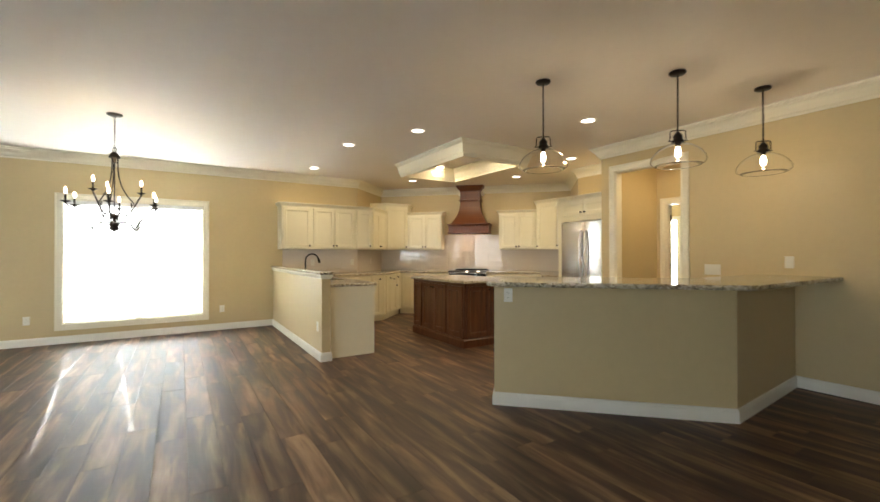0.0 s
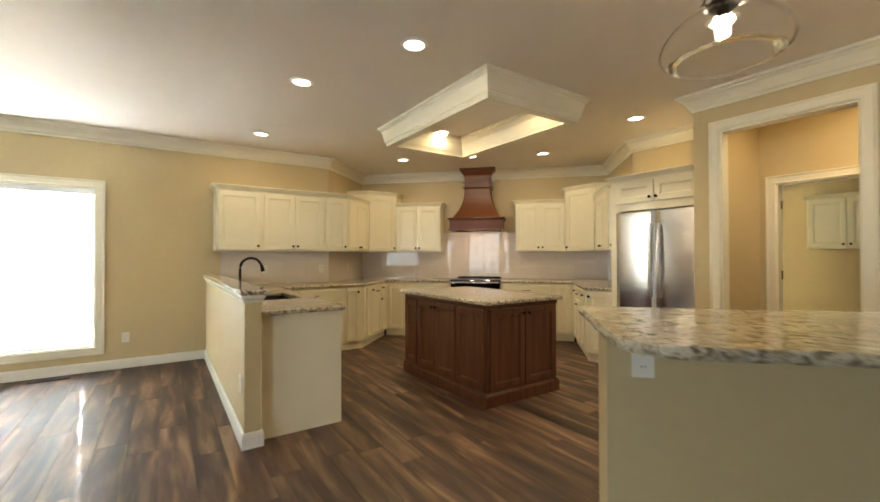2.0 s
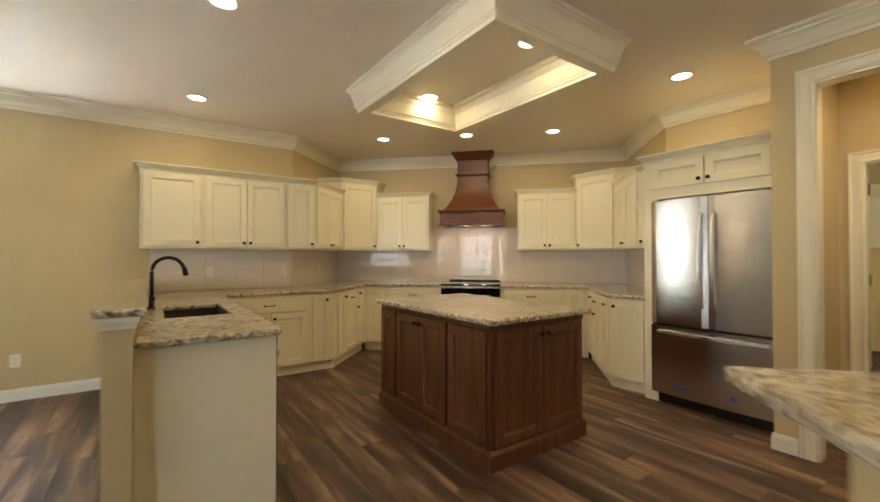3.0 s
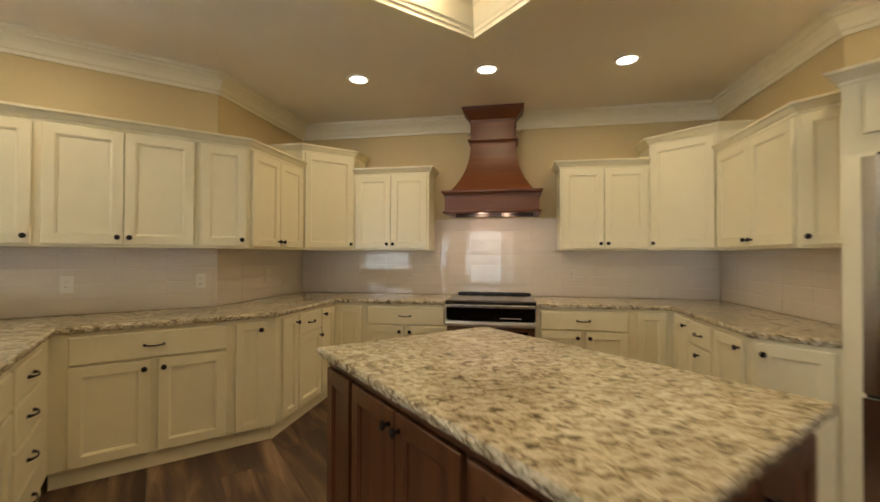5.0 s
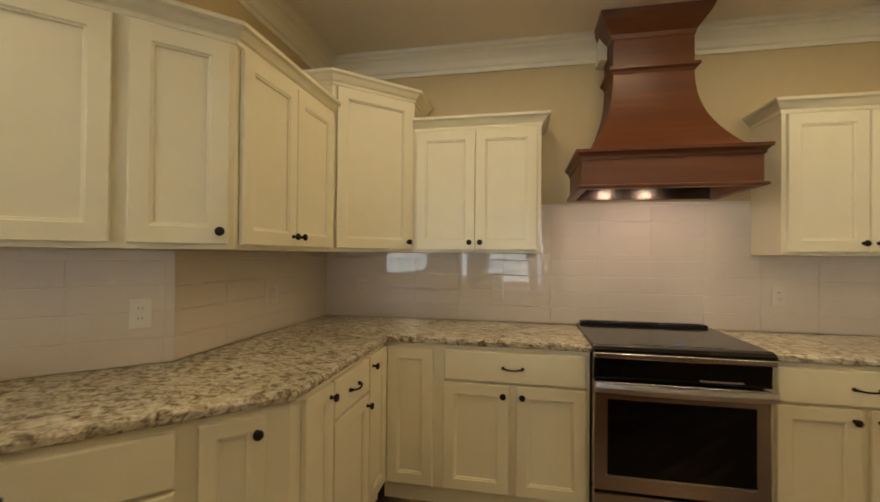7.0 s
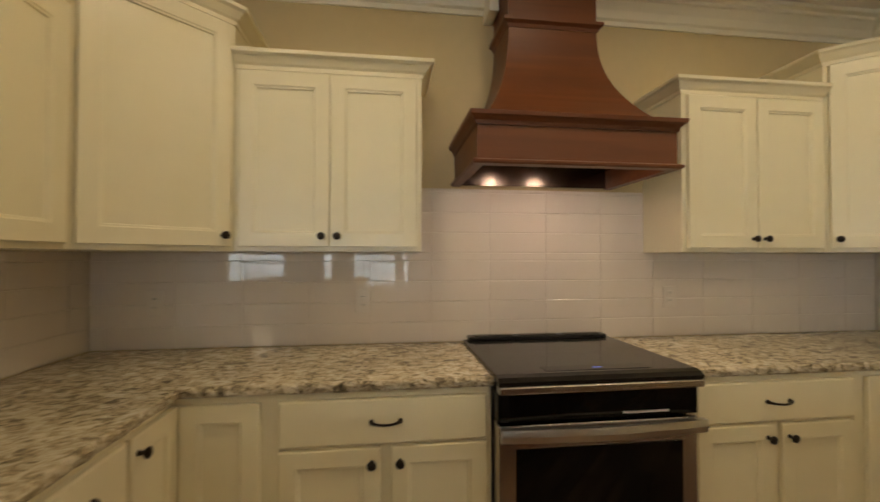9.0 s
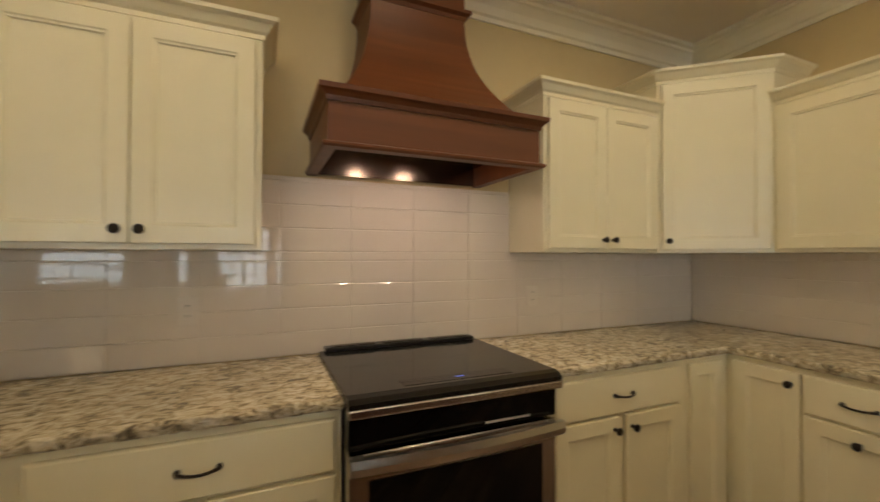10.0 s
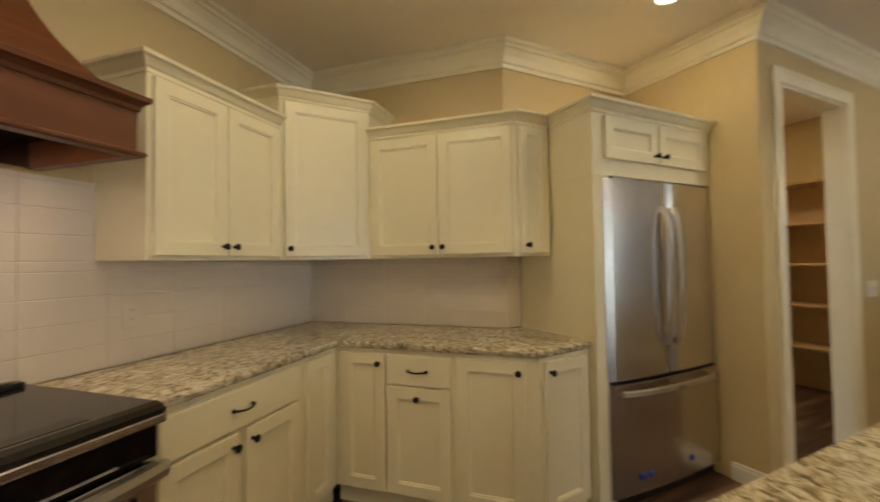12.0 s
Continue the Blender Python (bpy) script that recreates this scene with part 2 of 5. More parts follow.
def box(bm, x0, y0, z0, x1, y1, z1, bev=0.0, m=None):
    c = bmesh.ops.create_cube(bm, size=1.0)
    vs = c["verts"]
    bmesh.ops.scale(bm, vec=(abs(x1 - x0), abs(y1 - y0), abs(z1 - z0)), verts=vs)
    bmesh.ops.translate(bm, vec=((x0 + x1) / 2, (y0 + y1) / 2, (z0 + z1) / 2), verts=vs)
    if bev:
        es = list({e for v in vs for e in v.link_edges})
        r = bmesh.ops.bevel(bm, geom=es, offset=bev, segments=2, affect="EDGES", profile=0.5)
        vs = list({v for f in r["faces"] for v in f.verts} | {v for v in vs if v.is_valid})
    if m is not None:
        bmesh.ops.transform(bm, matrix=m, verts=vs)
    return bm


def boxed(*a, bev=0.0, m=None):
    return box(bmesh.new(), *a, bev=bev, m=m)


def prism(pts, z0, z1, bm=None):
    bm = bm or bmesh.new()
    lo, hi = [bm.verts.new((x, y, z0)) for x, y in pts], [bm.verts.new((x, y, z1)) for x, y in pts]
    n = len(pts)
    bm.faces.new(lo[::-1])
    bm.faces.new(hi)
    for k in range(n):
        bm.faces.new((lo[k], lo[(k + 1) % n], hi[(k + 1) % n], hi[k]))
    return bm


def lathe(profile, seg=16, bm=None, m=None, closed=False):
    bm = bm or bmesh.new()
    rings = []
    for r, z in profile:
        if r < 1e-5:
            rings.append([bm.verts.new((0, 0, z))])
        else:
            rings.append([bm.verts.new((r * math.cos(2 * math.pi * k / seg), r * math.sin(2 * math.pi * k / seg), z)) for k in range(seg)])
    pairs = list(zip(rings, rings[1:])) + ([(rings[-1], rings[0])] if closed else [])
    for a, b in pairs:
        for k in range(seg):
            q = [a[k % len(a)], a[(k + 1) % len(a)], b[(k + 1) % len(b)], b[k % len(b)]]
            q = list(dict.fromkeys(q))
            if len(q) > 2:
                bm.faces.new(q)
    if m is not None:
        bmesh.ops.transform(bm, matrix=m, verts=[v for ring in rings for v in ring])
    return bm


def tube(pts, radius, seg=8, bm=None, taper=None):
    """A round bar along points, with capped ends."""
    bm = bm or bmesh.new()
    pts = [Vector(p) for p in pts]
    rings = []
    ref = Vector((0, 0, 1))
    for k, p in enumerate(pts):
        d = (pts[min(k + 1, len(pts) - 1)] - pts[max(k - 1, 0)]).normalized()
        side = d.cross(ref)
        if side.length < 0.1:
            side = d.cross(Vector((1, 0, 0)))
        side.normalize()
        up = side.cross(d)
        r = radius * (taper[k] if taper else 1)
        rings.append([bm.verts.new(p + r * (math.cos(2 * math.pi * i / seg) * side + math.sin(2 * math.pi * i / seg) * up)) for i in range(seg)])
    for a, b in zip(rings, rings[1:]):
        for i in range(seg):
            bm.faces.new((a[i], a[(i + 1) % seg], b[(i + 1) % seg], b[i]))
    bm.faces.new(rings[0][::-1])
    bm.faces.new(rings[-1])
    return bm


def arc(fn, n):
    return [fn(k / n) for k in range(n + 1)]


def sweep(path, profile, side=1, closed=False, bm=None):
    """A moulding: profile (out, z) carried along a plan polyline with mitred corners. side 1: out is to the right of the way."""
    bm = bm or bmesh.new()
    n = len(path)
    P = [Vector(p) for p in path]

    def normal(a, b):
        d = (b - a).normalized()
        return Vector((d.y, -d.x)) * side

    rings = []
    for k in range(n):
        ns = []
        if closed or k > 0:
            ns.append(normal(P[k - 1], P[k]))
        if closed or k < n - 1:
            ns.append(normal(P[k], P[(k + 1) % n]))
        m = sum(ns, Vector((0, 0)))
        m = m / m.dot(ns[0]) if len(ns) > 1 else ns[0]
        rings.append([bm.verts.new((P[k].x + m.x * o, P[k].y + m.y * o, z)) for o, z in profile])
    q = len(profile)
    for k in range(n if closed else n - 1):
        a, b = rings[k], rings[(k + 1) % n]
        for i in range(q):
            bm.faces.new((a[i], a[(i + 1) % q], b[(i + 1) % q], b[i]))
    if not closed:
        bm.faces.new(rings[0][::-1])
        bm.faces.new(rings[-1])
    return bm


def SD(s, d):
    """The plan point with x + y = s and y - x = d."""
    return ((s - d) / 2, (s + d) / 2)


def edge_frame(a, b):
    """A frame on the front edge a to b: x runs to b, y goes in, z up."""
    return pose(a[0], a[1], 0, 0, 0, math.degrees(math.atan2(b[1] - a[1], b[0] - a[0])))


R2 = math.sqrt(2)
CX, WL, WR, YB = -1.13, -3.265, 0.976, 9.87
DL, SR = 11.779, 9.36
YL, YR = DL + WL, SR - WR
SP, H = 8.069, 2.76
DP = 5.79
P5 = SD(SP, DP)
P4 = SD(SR, DP)
T = 0.12

# ---- setting: walls, floor, ceiling ----
WIN_S0, WIN_S1, WIN_Z0, WIN_Z1 = -1.055, 1.444, 0.27, 2.09
XR, XL, YBACK = 4.7, -8.2, -4.6
P6 = (XR, SP - XR)
P7 = (XL, XL + DL)


def wall(name, a, b, label, holes=(), thick=T, top=H):
    """A wall whose inner face runs a to b with the room on the right of the way; holes as (from, to, bottom, top) along it."""
    e = thing(name, label, "wall", edge_frame(a, b), kind="structure")
    ln = (Vector(b) - Vector(a)).length
    bm = bmesh.new()
    x = 0.0
    for h0, h1, z0, z1 in sorted(holes):
        if h0 > x:
            box(bm, x, 0, 0, h0, thick, top)
        if z0 > 0:
            box(bm, h0, 0, 0, h1, thick, z0)
        if z1 < top:
            box(bm, h0, 0, z1, h1, thick, top)
        x = h1
    box(bm, x, 0, 0, ln, thick, top)
    bmesh.ops.remove_doubles(bm, verts=bm.verts[:], dist=1e-5)
    part("wall_panel", bm, WALL, e)
    return e


def along(a, p):
    return (Vector(p) - Vector(a)).length


BACKWIN = [(-8.0, -5.75), (-4.3, -3.93), (-3.15, -1.5), (-1.27, -1.0)]
wall_window = wall("wall_window", P7, (WL, YL), "beige painted wall with a large window", [(along(P7, SD(WIN_S0, DL)), along(P7, SD(WIN_S1, DL)), WIN_Z0, WIN_Z1)])
wall("wall_alcove_left", (WL, YL), (WL, YB), "beige painted wall behind cream cabinets")
wall("wall_hood", (WL - T, YB), (WR + T, YB), "beige painted wall behind the range hood")
wall("wall_alcove_right", (WR, YB), (WR, YR), "beige painted wall behind cream cabinets")
wall("wall_fridge", (WR, YR), P4, "beige painted wall behind the refrigerator")
wall("wall_return", SD(SR + 0.18, DP + 0.004), SD(SP + 0.004, DP + 0.004), "beige painted end wall beside the refrigerator", thick=0.06)
PO0, PO1, POZ = 0.214, 1.10, 2.40
wall("wall_pantry", P5, P6, "beige painted wall with a cased opening", [(PO0, PO1, 0, POZ)])
wall("wall_right", P6, (XR, YBACK), "beige painted wall")
wall("wall_back", (XR, YBACK), (XL, YBACK), "beige painted wall with tall gridded windows", [(XR - b, XR - a, 0.08, 2.42) for a, b in BACKWIN])
wall("wall_left", (XL, YBACK), P7, "beige painted wall")

# hall behind the opening and the room past it, in the frame of the pantry wall
HF = edge_frame(P5, P6)


def hall(x, y):
    p = HF @ Vector((x, y, 0))
    return (p.x, p.y)


HALL_Y = 1.21
wall("hall_wall_left", hall(0.10, T), hall(0.10, HALL_Y), "beige painted wall of the hall", thick=0.036)
wall("hall_wall_back", hall(0.10 - T, HALL_Y), hall(2.75, HALL_Y), "beige painted wall with a cased door opening", [(0.24 + 0.02, 1.02 + 0.02, 0, 2.04)])
wall("hall_wall_end", hall(2.6, HALL_Y), hall(2.6, T), "beige painted end wall of the hall")
LY = 4.62
wall("laundry_wall_left", hall(-0.9, HALL_Y + T), hall(-0.9, 2.9), "beige painted laundry wall")
wall("laundry_wall_jog", hall(-0.9, 2.9), hall(-2.1, 2.9), "beige painted laundry wall")
wall("laundry_wall_side", hall(-2.1, 2.9), hall(-2.1, LY), "beige painted laundry wall")
LF = edge_frame(hall(-2.22, LY), hall(2.32, LY))
wall("laundry_wall_far", hall(-2.22, LY), hall(2.32, LY), "beige painted laundry wall with a bright window", [(0.35, 0.83, 0.3, 2.05)])
wall("laundry_wall_right", hall(2.2, LY), hall(2.2, HALL_Y + T), "beige painted laundry wall")
wall("laundry_wall_near", hall(-0.02, HALL_Y + T), hall(-0.9, HALL_Y + T), "beige painted laundry wall")


def loops_slab(loops, z0, z1):
    bm = bmesh.new()
    es = []
    for lp in loops:
        vs = [bm.verts.new((x, y, z1)) for x, y in lp]
        es += [bm.edges.new((vs[k], vs[(k + 1) % len(vs)])) for k in range(len(vs))]
    bmesh.ops.triangle_fill(bm, use_beauty=True, edges=es)
    r = bmesh.ops.extrude_face_region(bm, geom=bm.faces[:])
    bmesh.ops.translate(bm, vec=(0, 0, z0 - z1), verts=[g for g in r["geom"] if isinstance(g, bmesh.types.BMVert)])
    return bm


OUT = [(XL - 0.12, YBACK - 0.12), (XR + 3.2, YBACK - 0.12), (XR + 3.2, YB + 3.0), (WL - 0.13, YB + 3.0), (WL - 0.13, WL - 0.13 + DL + 0.19), (XL - 0.12, XL - 0.12 + DL + 0.19)]
tagged(part("ceiling", prism(OUT, H, H + 0.12), CEIL), "smooth off-white painted ceiling", "ceiling", kind="structure")
floor = tagged(part("floor", prism(OUT, -0.12, -0.004), mat("subfloor", (0.02, 0.014, 0.01), 0.7, grain=0.1)), "dark walnut plank floor", "floor", kind="structure")
tagged(part("ground", prism([(-300, -300), (300, -300), (300, 300), (-300, 300)], -0.6, -0.3), GRASS), "green lawn outside the house", "ground", kind="structure")

# crown moulding and baseboards
CROWN = [(0, H - 0.15), (0.012, H - 0.15), (0.016, H - 0.128), (0.03, H - 0.12), (0.045, H - 0.085), (0.075, H - 0.05), (0.088, H - 0.045), (0.09, H - 0.03), (0.112, H - 0.022), (0.112, H), (0, H)]
HX0, HX1 = CX - 0.222, CX + 0.222
run1 = [(HX1 + 0.05, YB), (WR, YB), (WR, YR), P4, P5, P6, (XR, YBACK), (XL, YBACK), P7, (WL, YL), (WL, YB), (HX0 - 0.05, YB)]
tagged(part("crown_moulding", sweep(run1, CROWN), TRIM), "cream painted stepped crown moulding under the ceiling", "moulding", kind="structure")
for x0, x1 in ((HX0 - 0.05, HX0 - 0.002), (HX1 + 0.002, HX1 + 0.05)):
    tagged(part("trim", boxed(x0, YB - 0.135, H - 0.195, x1, YB, H - 0.001, bev=0.003), TRIM), "cream crown end block beside the hood", "trim", kind="structure")
BASE = [(0, 0), (0.016, 0), (0.016, 0.082), (0.012, 0.092), (0.012, 0.1), (0.005, 0.108), (0, 0.108)]


def baseboard(path, side=1):
    tagged(part("baseboard", sweep(path, BASE, side), BASEW), "white painted baseboard", "baseboard", kind="structure")


HW_S0, HW_S1, HW_D0 = 2.988, 3.139, 7.513
baseboard([P7, SD(HW_S0, DL), SD(HW_S0, HW_D0), SD(HW_S1, HW_D0), SD(HW_S1, 7.63)])
baseboard([SD(8.36, DP), P5, hall(0.125, 0)])
PEN_L, PEN_Y, PEN_RX, PEN_T = -0.132, 4.316, 1.70, 0.16
PEN_D = PEN_Y - PEN_RX
PWALL = SD(SP, PEN_D + 0.13)
PEND2 = PEN_D + 0.13 + PEN_T * R2
PIN = (PEN_Y + PEN_T - PEND2, PEN_Y + PEN_T)
baseboard([hall(1.19, 0), SD(SP, PEND2)])
baseboard([SD(SP, PEND2), PIN, (PEN_L, PEN_Y + PEN_T), (PEN_L, PEN_Y), (PEN_RX, PEN_Y), PWALL, P6, (XR, YBACK), (XL, YBACK), P7])


def casing(name, m, x0, x1, z0, z1, w=0.085, sill=False, label="cream painted window casing", mate=None):
    """A stepped casing round an opening on the face y = 0 of the frame m."""
    e = thing(name, label, "casing", m, kind="structure")
    prof = [(0, 0), (0, -0.018), (0.006, -0.022), (0.02, -0.016), (w - 0.02, -0.014), (w - 0.012, -0.022), (w, -0.022), (w, 0)]
    bm = bmesh.new()
    pts = [(x0, z0), (x0, z1), (x1, z1), (x1, z0)]
    nrm = [(-1, 0 if not sill else -1), (-1, 1), (1, 1), (1, 0 if not sill else -1)]
    rings = [[bm.verts.new((px + nx * o, y, pz + nz * o)) for o, y in prof] for (px, pz), (nx, nz) in zip(pts, nrm)]
    order = list(zip(rings, rings[1:])) + ([(rings[3], rings[0])] if sill else [])
    q = len(prof)
    for a, b in order:
        for i in range(q):
            bm.faces.new((a[i], a[(i + 1) % q], b[(i + 1) % q], b[i]))
    if not sill:
        bm.faces.new(rings[0])
        bm.faces.new(rings[3][::-1])
    part("frame", bm, mate or TRIM, e)
    return e


def jamb(e, x0, x1, z0, z1, depth, t=0.018, bottom=True):
    bm = bmesh.new()
    box(bm, x0, 0.0, z0, x0 + t, depth, z1)
    box(bm, x1 - t, 0.0, z0, x1, depth, z1)
    box(bm, x0 + t, 0.0, z1 - t, x1 - t, depth, z1)
    if bottom:
        box(bm, x0 + t, 0.0, z0, x1 - t, depth, z0 + t)
    part("jamb", bm, TRIM, e)


WF = edge_frame(P7, (WL, YL))
wx0, wx1 = along(P7, SD(WIN_S0, DL)), along(P7, SD(WIN_S1, DL))
win = casing("window_1", WF, wx0 + 0.006, wx1 - 0.006, WIN_Z0 + 0.006, WIN_Z1 - 0.006, sill=True, label="large cream-cased window with closed white blinds")
jamb(win, wx0, wx1, WIN_Z0, WIN_Z1, T)
bm = bmesh.new()
zm = (WIN_Z0 + WIN_Z1) / 2
xm = (wx0 + wx1) / 2
for a in ((wx0 + 0.018, 0.085, WIN_Z0 + 0.018, wx0 + 0.06, 0.115, WIN_Z1 - 0.018), (wx1 - 0.06, 0.085, WIN_Z0 + 0.018, wx1 - 0.018, 0.115, WIN_Z1 - 0.018), (xm - 0.04, 0.085, WIN_Z0 + 0.018, xm + 0.04, 0.115, WIN_Z1 - 0.018),
          (wx0 + 0.06, 0.087, WIN_Z0 + 0.018, wx1 - 0.06, 0.113, WIN_Z0 + 0.06), (wx0 + 0.06, 0.087, WIN_Z1 - 0.06, wx1 - 0.06, 0.113, WIN_Z1 - 0.018), (wx0 + 0.06, 0.087, zm - 0.025, wx1 - 0.06, 0.113, zm + 0.025)):
    box(bm, *a)
part("sash", bm, VINYL, win)
for a, b in ((wx0 + 0.06, xm - 0.04), (xm + 0.04, wx1 - 0.06)):
    pane = part("pane", boxed(a, 0.098, WIN_Z0 + 0.06, b, 0.102, WIN_Z1 - 0.06), GLASS, win)
    pane.visible_shadow = False


def blind():
    """A closed slatted blind in the window; each slat is pierced where the four cords run through."""
    e = thing("window_blind", "white horizontal slatted blind, closed, hanging in the window", "blind", WF)
    part("headrail", boxed(wx0 + 0.022, 0.025, WIN_Z1 - 0.07, wx1 - 0.022, 0.075, WIN_Z1 - 0.022, bev=0.004), VINYL, e)
    part("valance", boxed(wx0 + 0.021, 0.012, WIN_Z1 - 0.082, wx1 - 0.021, 0.022, WIN_Z1 - 0.0205, bev=0.003), VINYL, e)
    part("bottom_rail", boxed(wx0 + 0.024, 0.035, WIN_Z0 + 0.022, wx1 - 0.024, 0.062, WIN_Z0 + 0.045, bev=0.004), VINYL, e)
    cords = [along(P7, SD(s, DL)) for s in (-0.88, -0.16, 0.57, 1.28)]
    xs = [wx0 + 0.024] + [c + o for c in cords for o in (-0.0036, 0.0036)] + [wx1 - 0.024]
    bm = bmesh.new()
    wd, hole = 0.026, 0.0058
    ys = (-wd, -hole, hole, wd)
    rows = [[bm.verts.new((x, y, 0.003 * (1 - (y / wd) ** 2))) for y in ys] for x in xs]
    for k in range(len(xs) - 1):
        for j in range(3):
            if j == 1 and k % 2 == 1:
                continue
            bm.faces.new((rows[k][j], rows[k + 1][j], rows[k + 1][j + 1], rows[k][j + 1]))
    r = bmesh.ops.extrude_face_region(bm, geom=bm.faces[:])
    bmesh.ops.translate(bm, vec=(0, 0, 0.0018), verts=[g for g in r["geom"] if isinstance(g, bmesh.types.BMVert)])
    first = part("slat", bm, BLIND, e)
    n = 41
    z0, z1 = WIN_Z0 + 0.07, WIN_Z1 - 0.085
    for k in range(n):
        z = z0 + (z1 - z0) * k / (n - 1)
        m = pose(0, 0.05, z, -75, 0, 0)
        if k:
            shared("slat", first.data, e, m)
        else:
            first.matrix_basis = m
    for k, c in enumerate(cords):
        part("cord", tube([(c + 0.011, 0.022, WIN_Z0 + 0.04), (c + 0.011, 0.022, WIN_Z1 - 0.06)], 0.0012, 5), VINYL, e)


blind()
lamp("window_daylight", "AREA", WF @ pose((wx0 + wx1) / 2, 1.5, 1.35, 86, 0, 180), WIN_W, DAY, wx1 - wx0 + 0.4, 1.9)

# pantry opening casing and inner door casing
po = casing("door_1", HF, PO0 + 0.005, PO1 - 0.005, 0, POZ - 0.005, w=0.085, label="wide cream-cased opening into a hall")
jamb(po, PO0, PO1, 0, POZ, T, bottom=False)
IF = edge_frame(hall(0.10 - T, HALL_Y), hall(2.75, HALL_Y))
di = casing("door_2", IF, 0.265, 1.035, 0, 2.035, w=0.085, label="cream-cased door opening into a laundry room")
jamb(di, 0.26, 1.04, 0, 2.04, T, bottom=False)
for z in (0.3, 1.05, 1.78):
    part("hinge", boxed(0.2775, T - 0.035, z, 0.284, T - 0.004, z + 0.09), BRONZE, di)

# back windows
BF = edge_frame((XR, YBACK), (XL, YBACK))
for k, (a, b) in enumerate(BACKWIN):
    x0, x1 = XR - b, XR - a
    w = casing("window_%d" % (k + 2), BF, x0, x1, 0.08, 2.42, w=0.075, sill=True, label="tall gridded window with cream casing")
    jamb(w, x0, x1, 0.08, 2.42, T)
    cols = max(1, round((x1 - x0) / 0.42))
    for i in range(cols + 1):
        x = x0 + 0.03 + (x1 - x0 - 0.06) * i / cols
        part("muntin", boxed(x - 0.03, 0.06, 0.10, x + 0.03, 0.085, 2.40), VINYL, w)
    for i in range(6):
        z = 0.13 + (2.37 - 0.13) * i / 5
        part("muntin", boxed(x0 + 0.02, 0.062, z - 0.035, x1 - 0.02, 0.083, z + 0.035), VINYL, w)
    pane = part("pane", boxed(x0 + 0.02, 0.07, 0.10, x1 - 0.02, 0.074, 2.40), GLASS, w)
    pane.visible_shadow = False
    lamp("window_daylight", "AREA", BF @ pose((x0 + x1) / 2, 0.45, 1.25, 90, 0, 180), BACK_W * (x1 - x0), DAY, x1 - x0, 2.3)

# ---- half wall, bar and counters ----
hwall = thing("half_wall", "beige half-height wall with granite cap beside the dining area", "half wall", kind="structure")
part("wall_panel", prism([SD(HW_S0, DL), SD(HW_S1, DL), SD(HW_S1, HW_D0), SD(HW_S0, HW_D0)], 0, 1.035), WALL, hwall)
CAPTRIM = [(0, 0.985), (0.008, 0.985), (0.012, 1.0), (0.022, 1.018), (0.022, 1.035), (0, 1.035)]
tagged(part("trim", sweep([SD(HW_S0, DL), SD(HW_S0, HW_D0), SD(HW_S1, HW_D0), SD(HW_S1, 7.59)], CAPTRIM), TRIM), "cream trim under the granite cap", "trim", kind="structure")
bar = thing("bar_wall", "beige bar-height wall with an angled end", "half wall", kind="structure")
part("wall_panel", prism([(PEN_L, PEN_Y), (PEN_RX, PEN_Y), PWALL, SD(SP, PEND2), PIN, (PEN_L, PEN_Y + PEN_T)], 0, 1.035), WALL, bar)


def stone(name, label, loops, z0, z1, rough=0.0035, category="countertop"):
    """A granite slab with a chipped edge; further loops are holes."""
    rnd = random.Random(len(name) + int(100 * abs(loops[0][0][0])))
    fine = []
    for n, lp in enumerate(loops):
        out = []
        for k in range(len(lp)):
            a, b = Vector(lp[k]), Vector(lp[(k + 1) % len(lp)])
            c = max(1, int((b - a).length / (0.022 if n == 0 else 0.1)))
            out += [a.lerp(b, i / c) for i in range(c)]
        fine.append(out)
    bm = bmesh.new()
    tops, bots = [], []
    for n, lp in enumerate(fine):
        q = len(lp)
        rows = []
        levels = ((z1, -0.004), (z1 - 0.006, 0.0), (z1 - 0.014, 0.002), (z0 + 0.008, -0.001), (z0, -0.007))
        for z, o in levels:
            ring = []
            for k, p in enumerate(lp):
                d = lp[(k + 1) % q] - lp[k - 1]
                nr = Vector((d.y, -d.x)).normalized() * (1 if n == 0 else -1)
                j = rnd.uniform(-rough, rough) if n == 0 and z != z1 else 0
                ring.append(bm.verts.new((p.x + nr.x * (o + j), p.y + nr.y * (o + j), z + (rnd.uniform(-0.002, 0.002) if n == 0 and z not in (z0, z1) else 0))))
            rows.append(ring)
        for a, b in zip(rows, rows[1:]):
            for k in range(q):
                bm.faces.new((a[k], a[(k + 1) % q], b[(k + 1) % q], b[k]))
        tops += [bm.edges.get((rows[0][k], rows[0][(k + 1) % q])) for k in range(q)]
        bots += [bm.edges.get((rows[-1][k], rows[-1][(k + 1) % q])) for k in range(q)]
    bmesh.ops.triangle_fill(bm, use_beauty=True, edges=tops)
    bmesh.ops.triangle_fill(bm, use_beauty=True, edges=bots)
    return tagged(part(name, bm, GRANITE), label, category)


def ccw(pts):
    a = sum(p[0] * q[1] - q[0] * p[1] for p, q in zip(pts, pts[1:] + pts[:1]))
    return pts if a > 0 else pts[::-1]


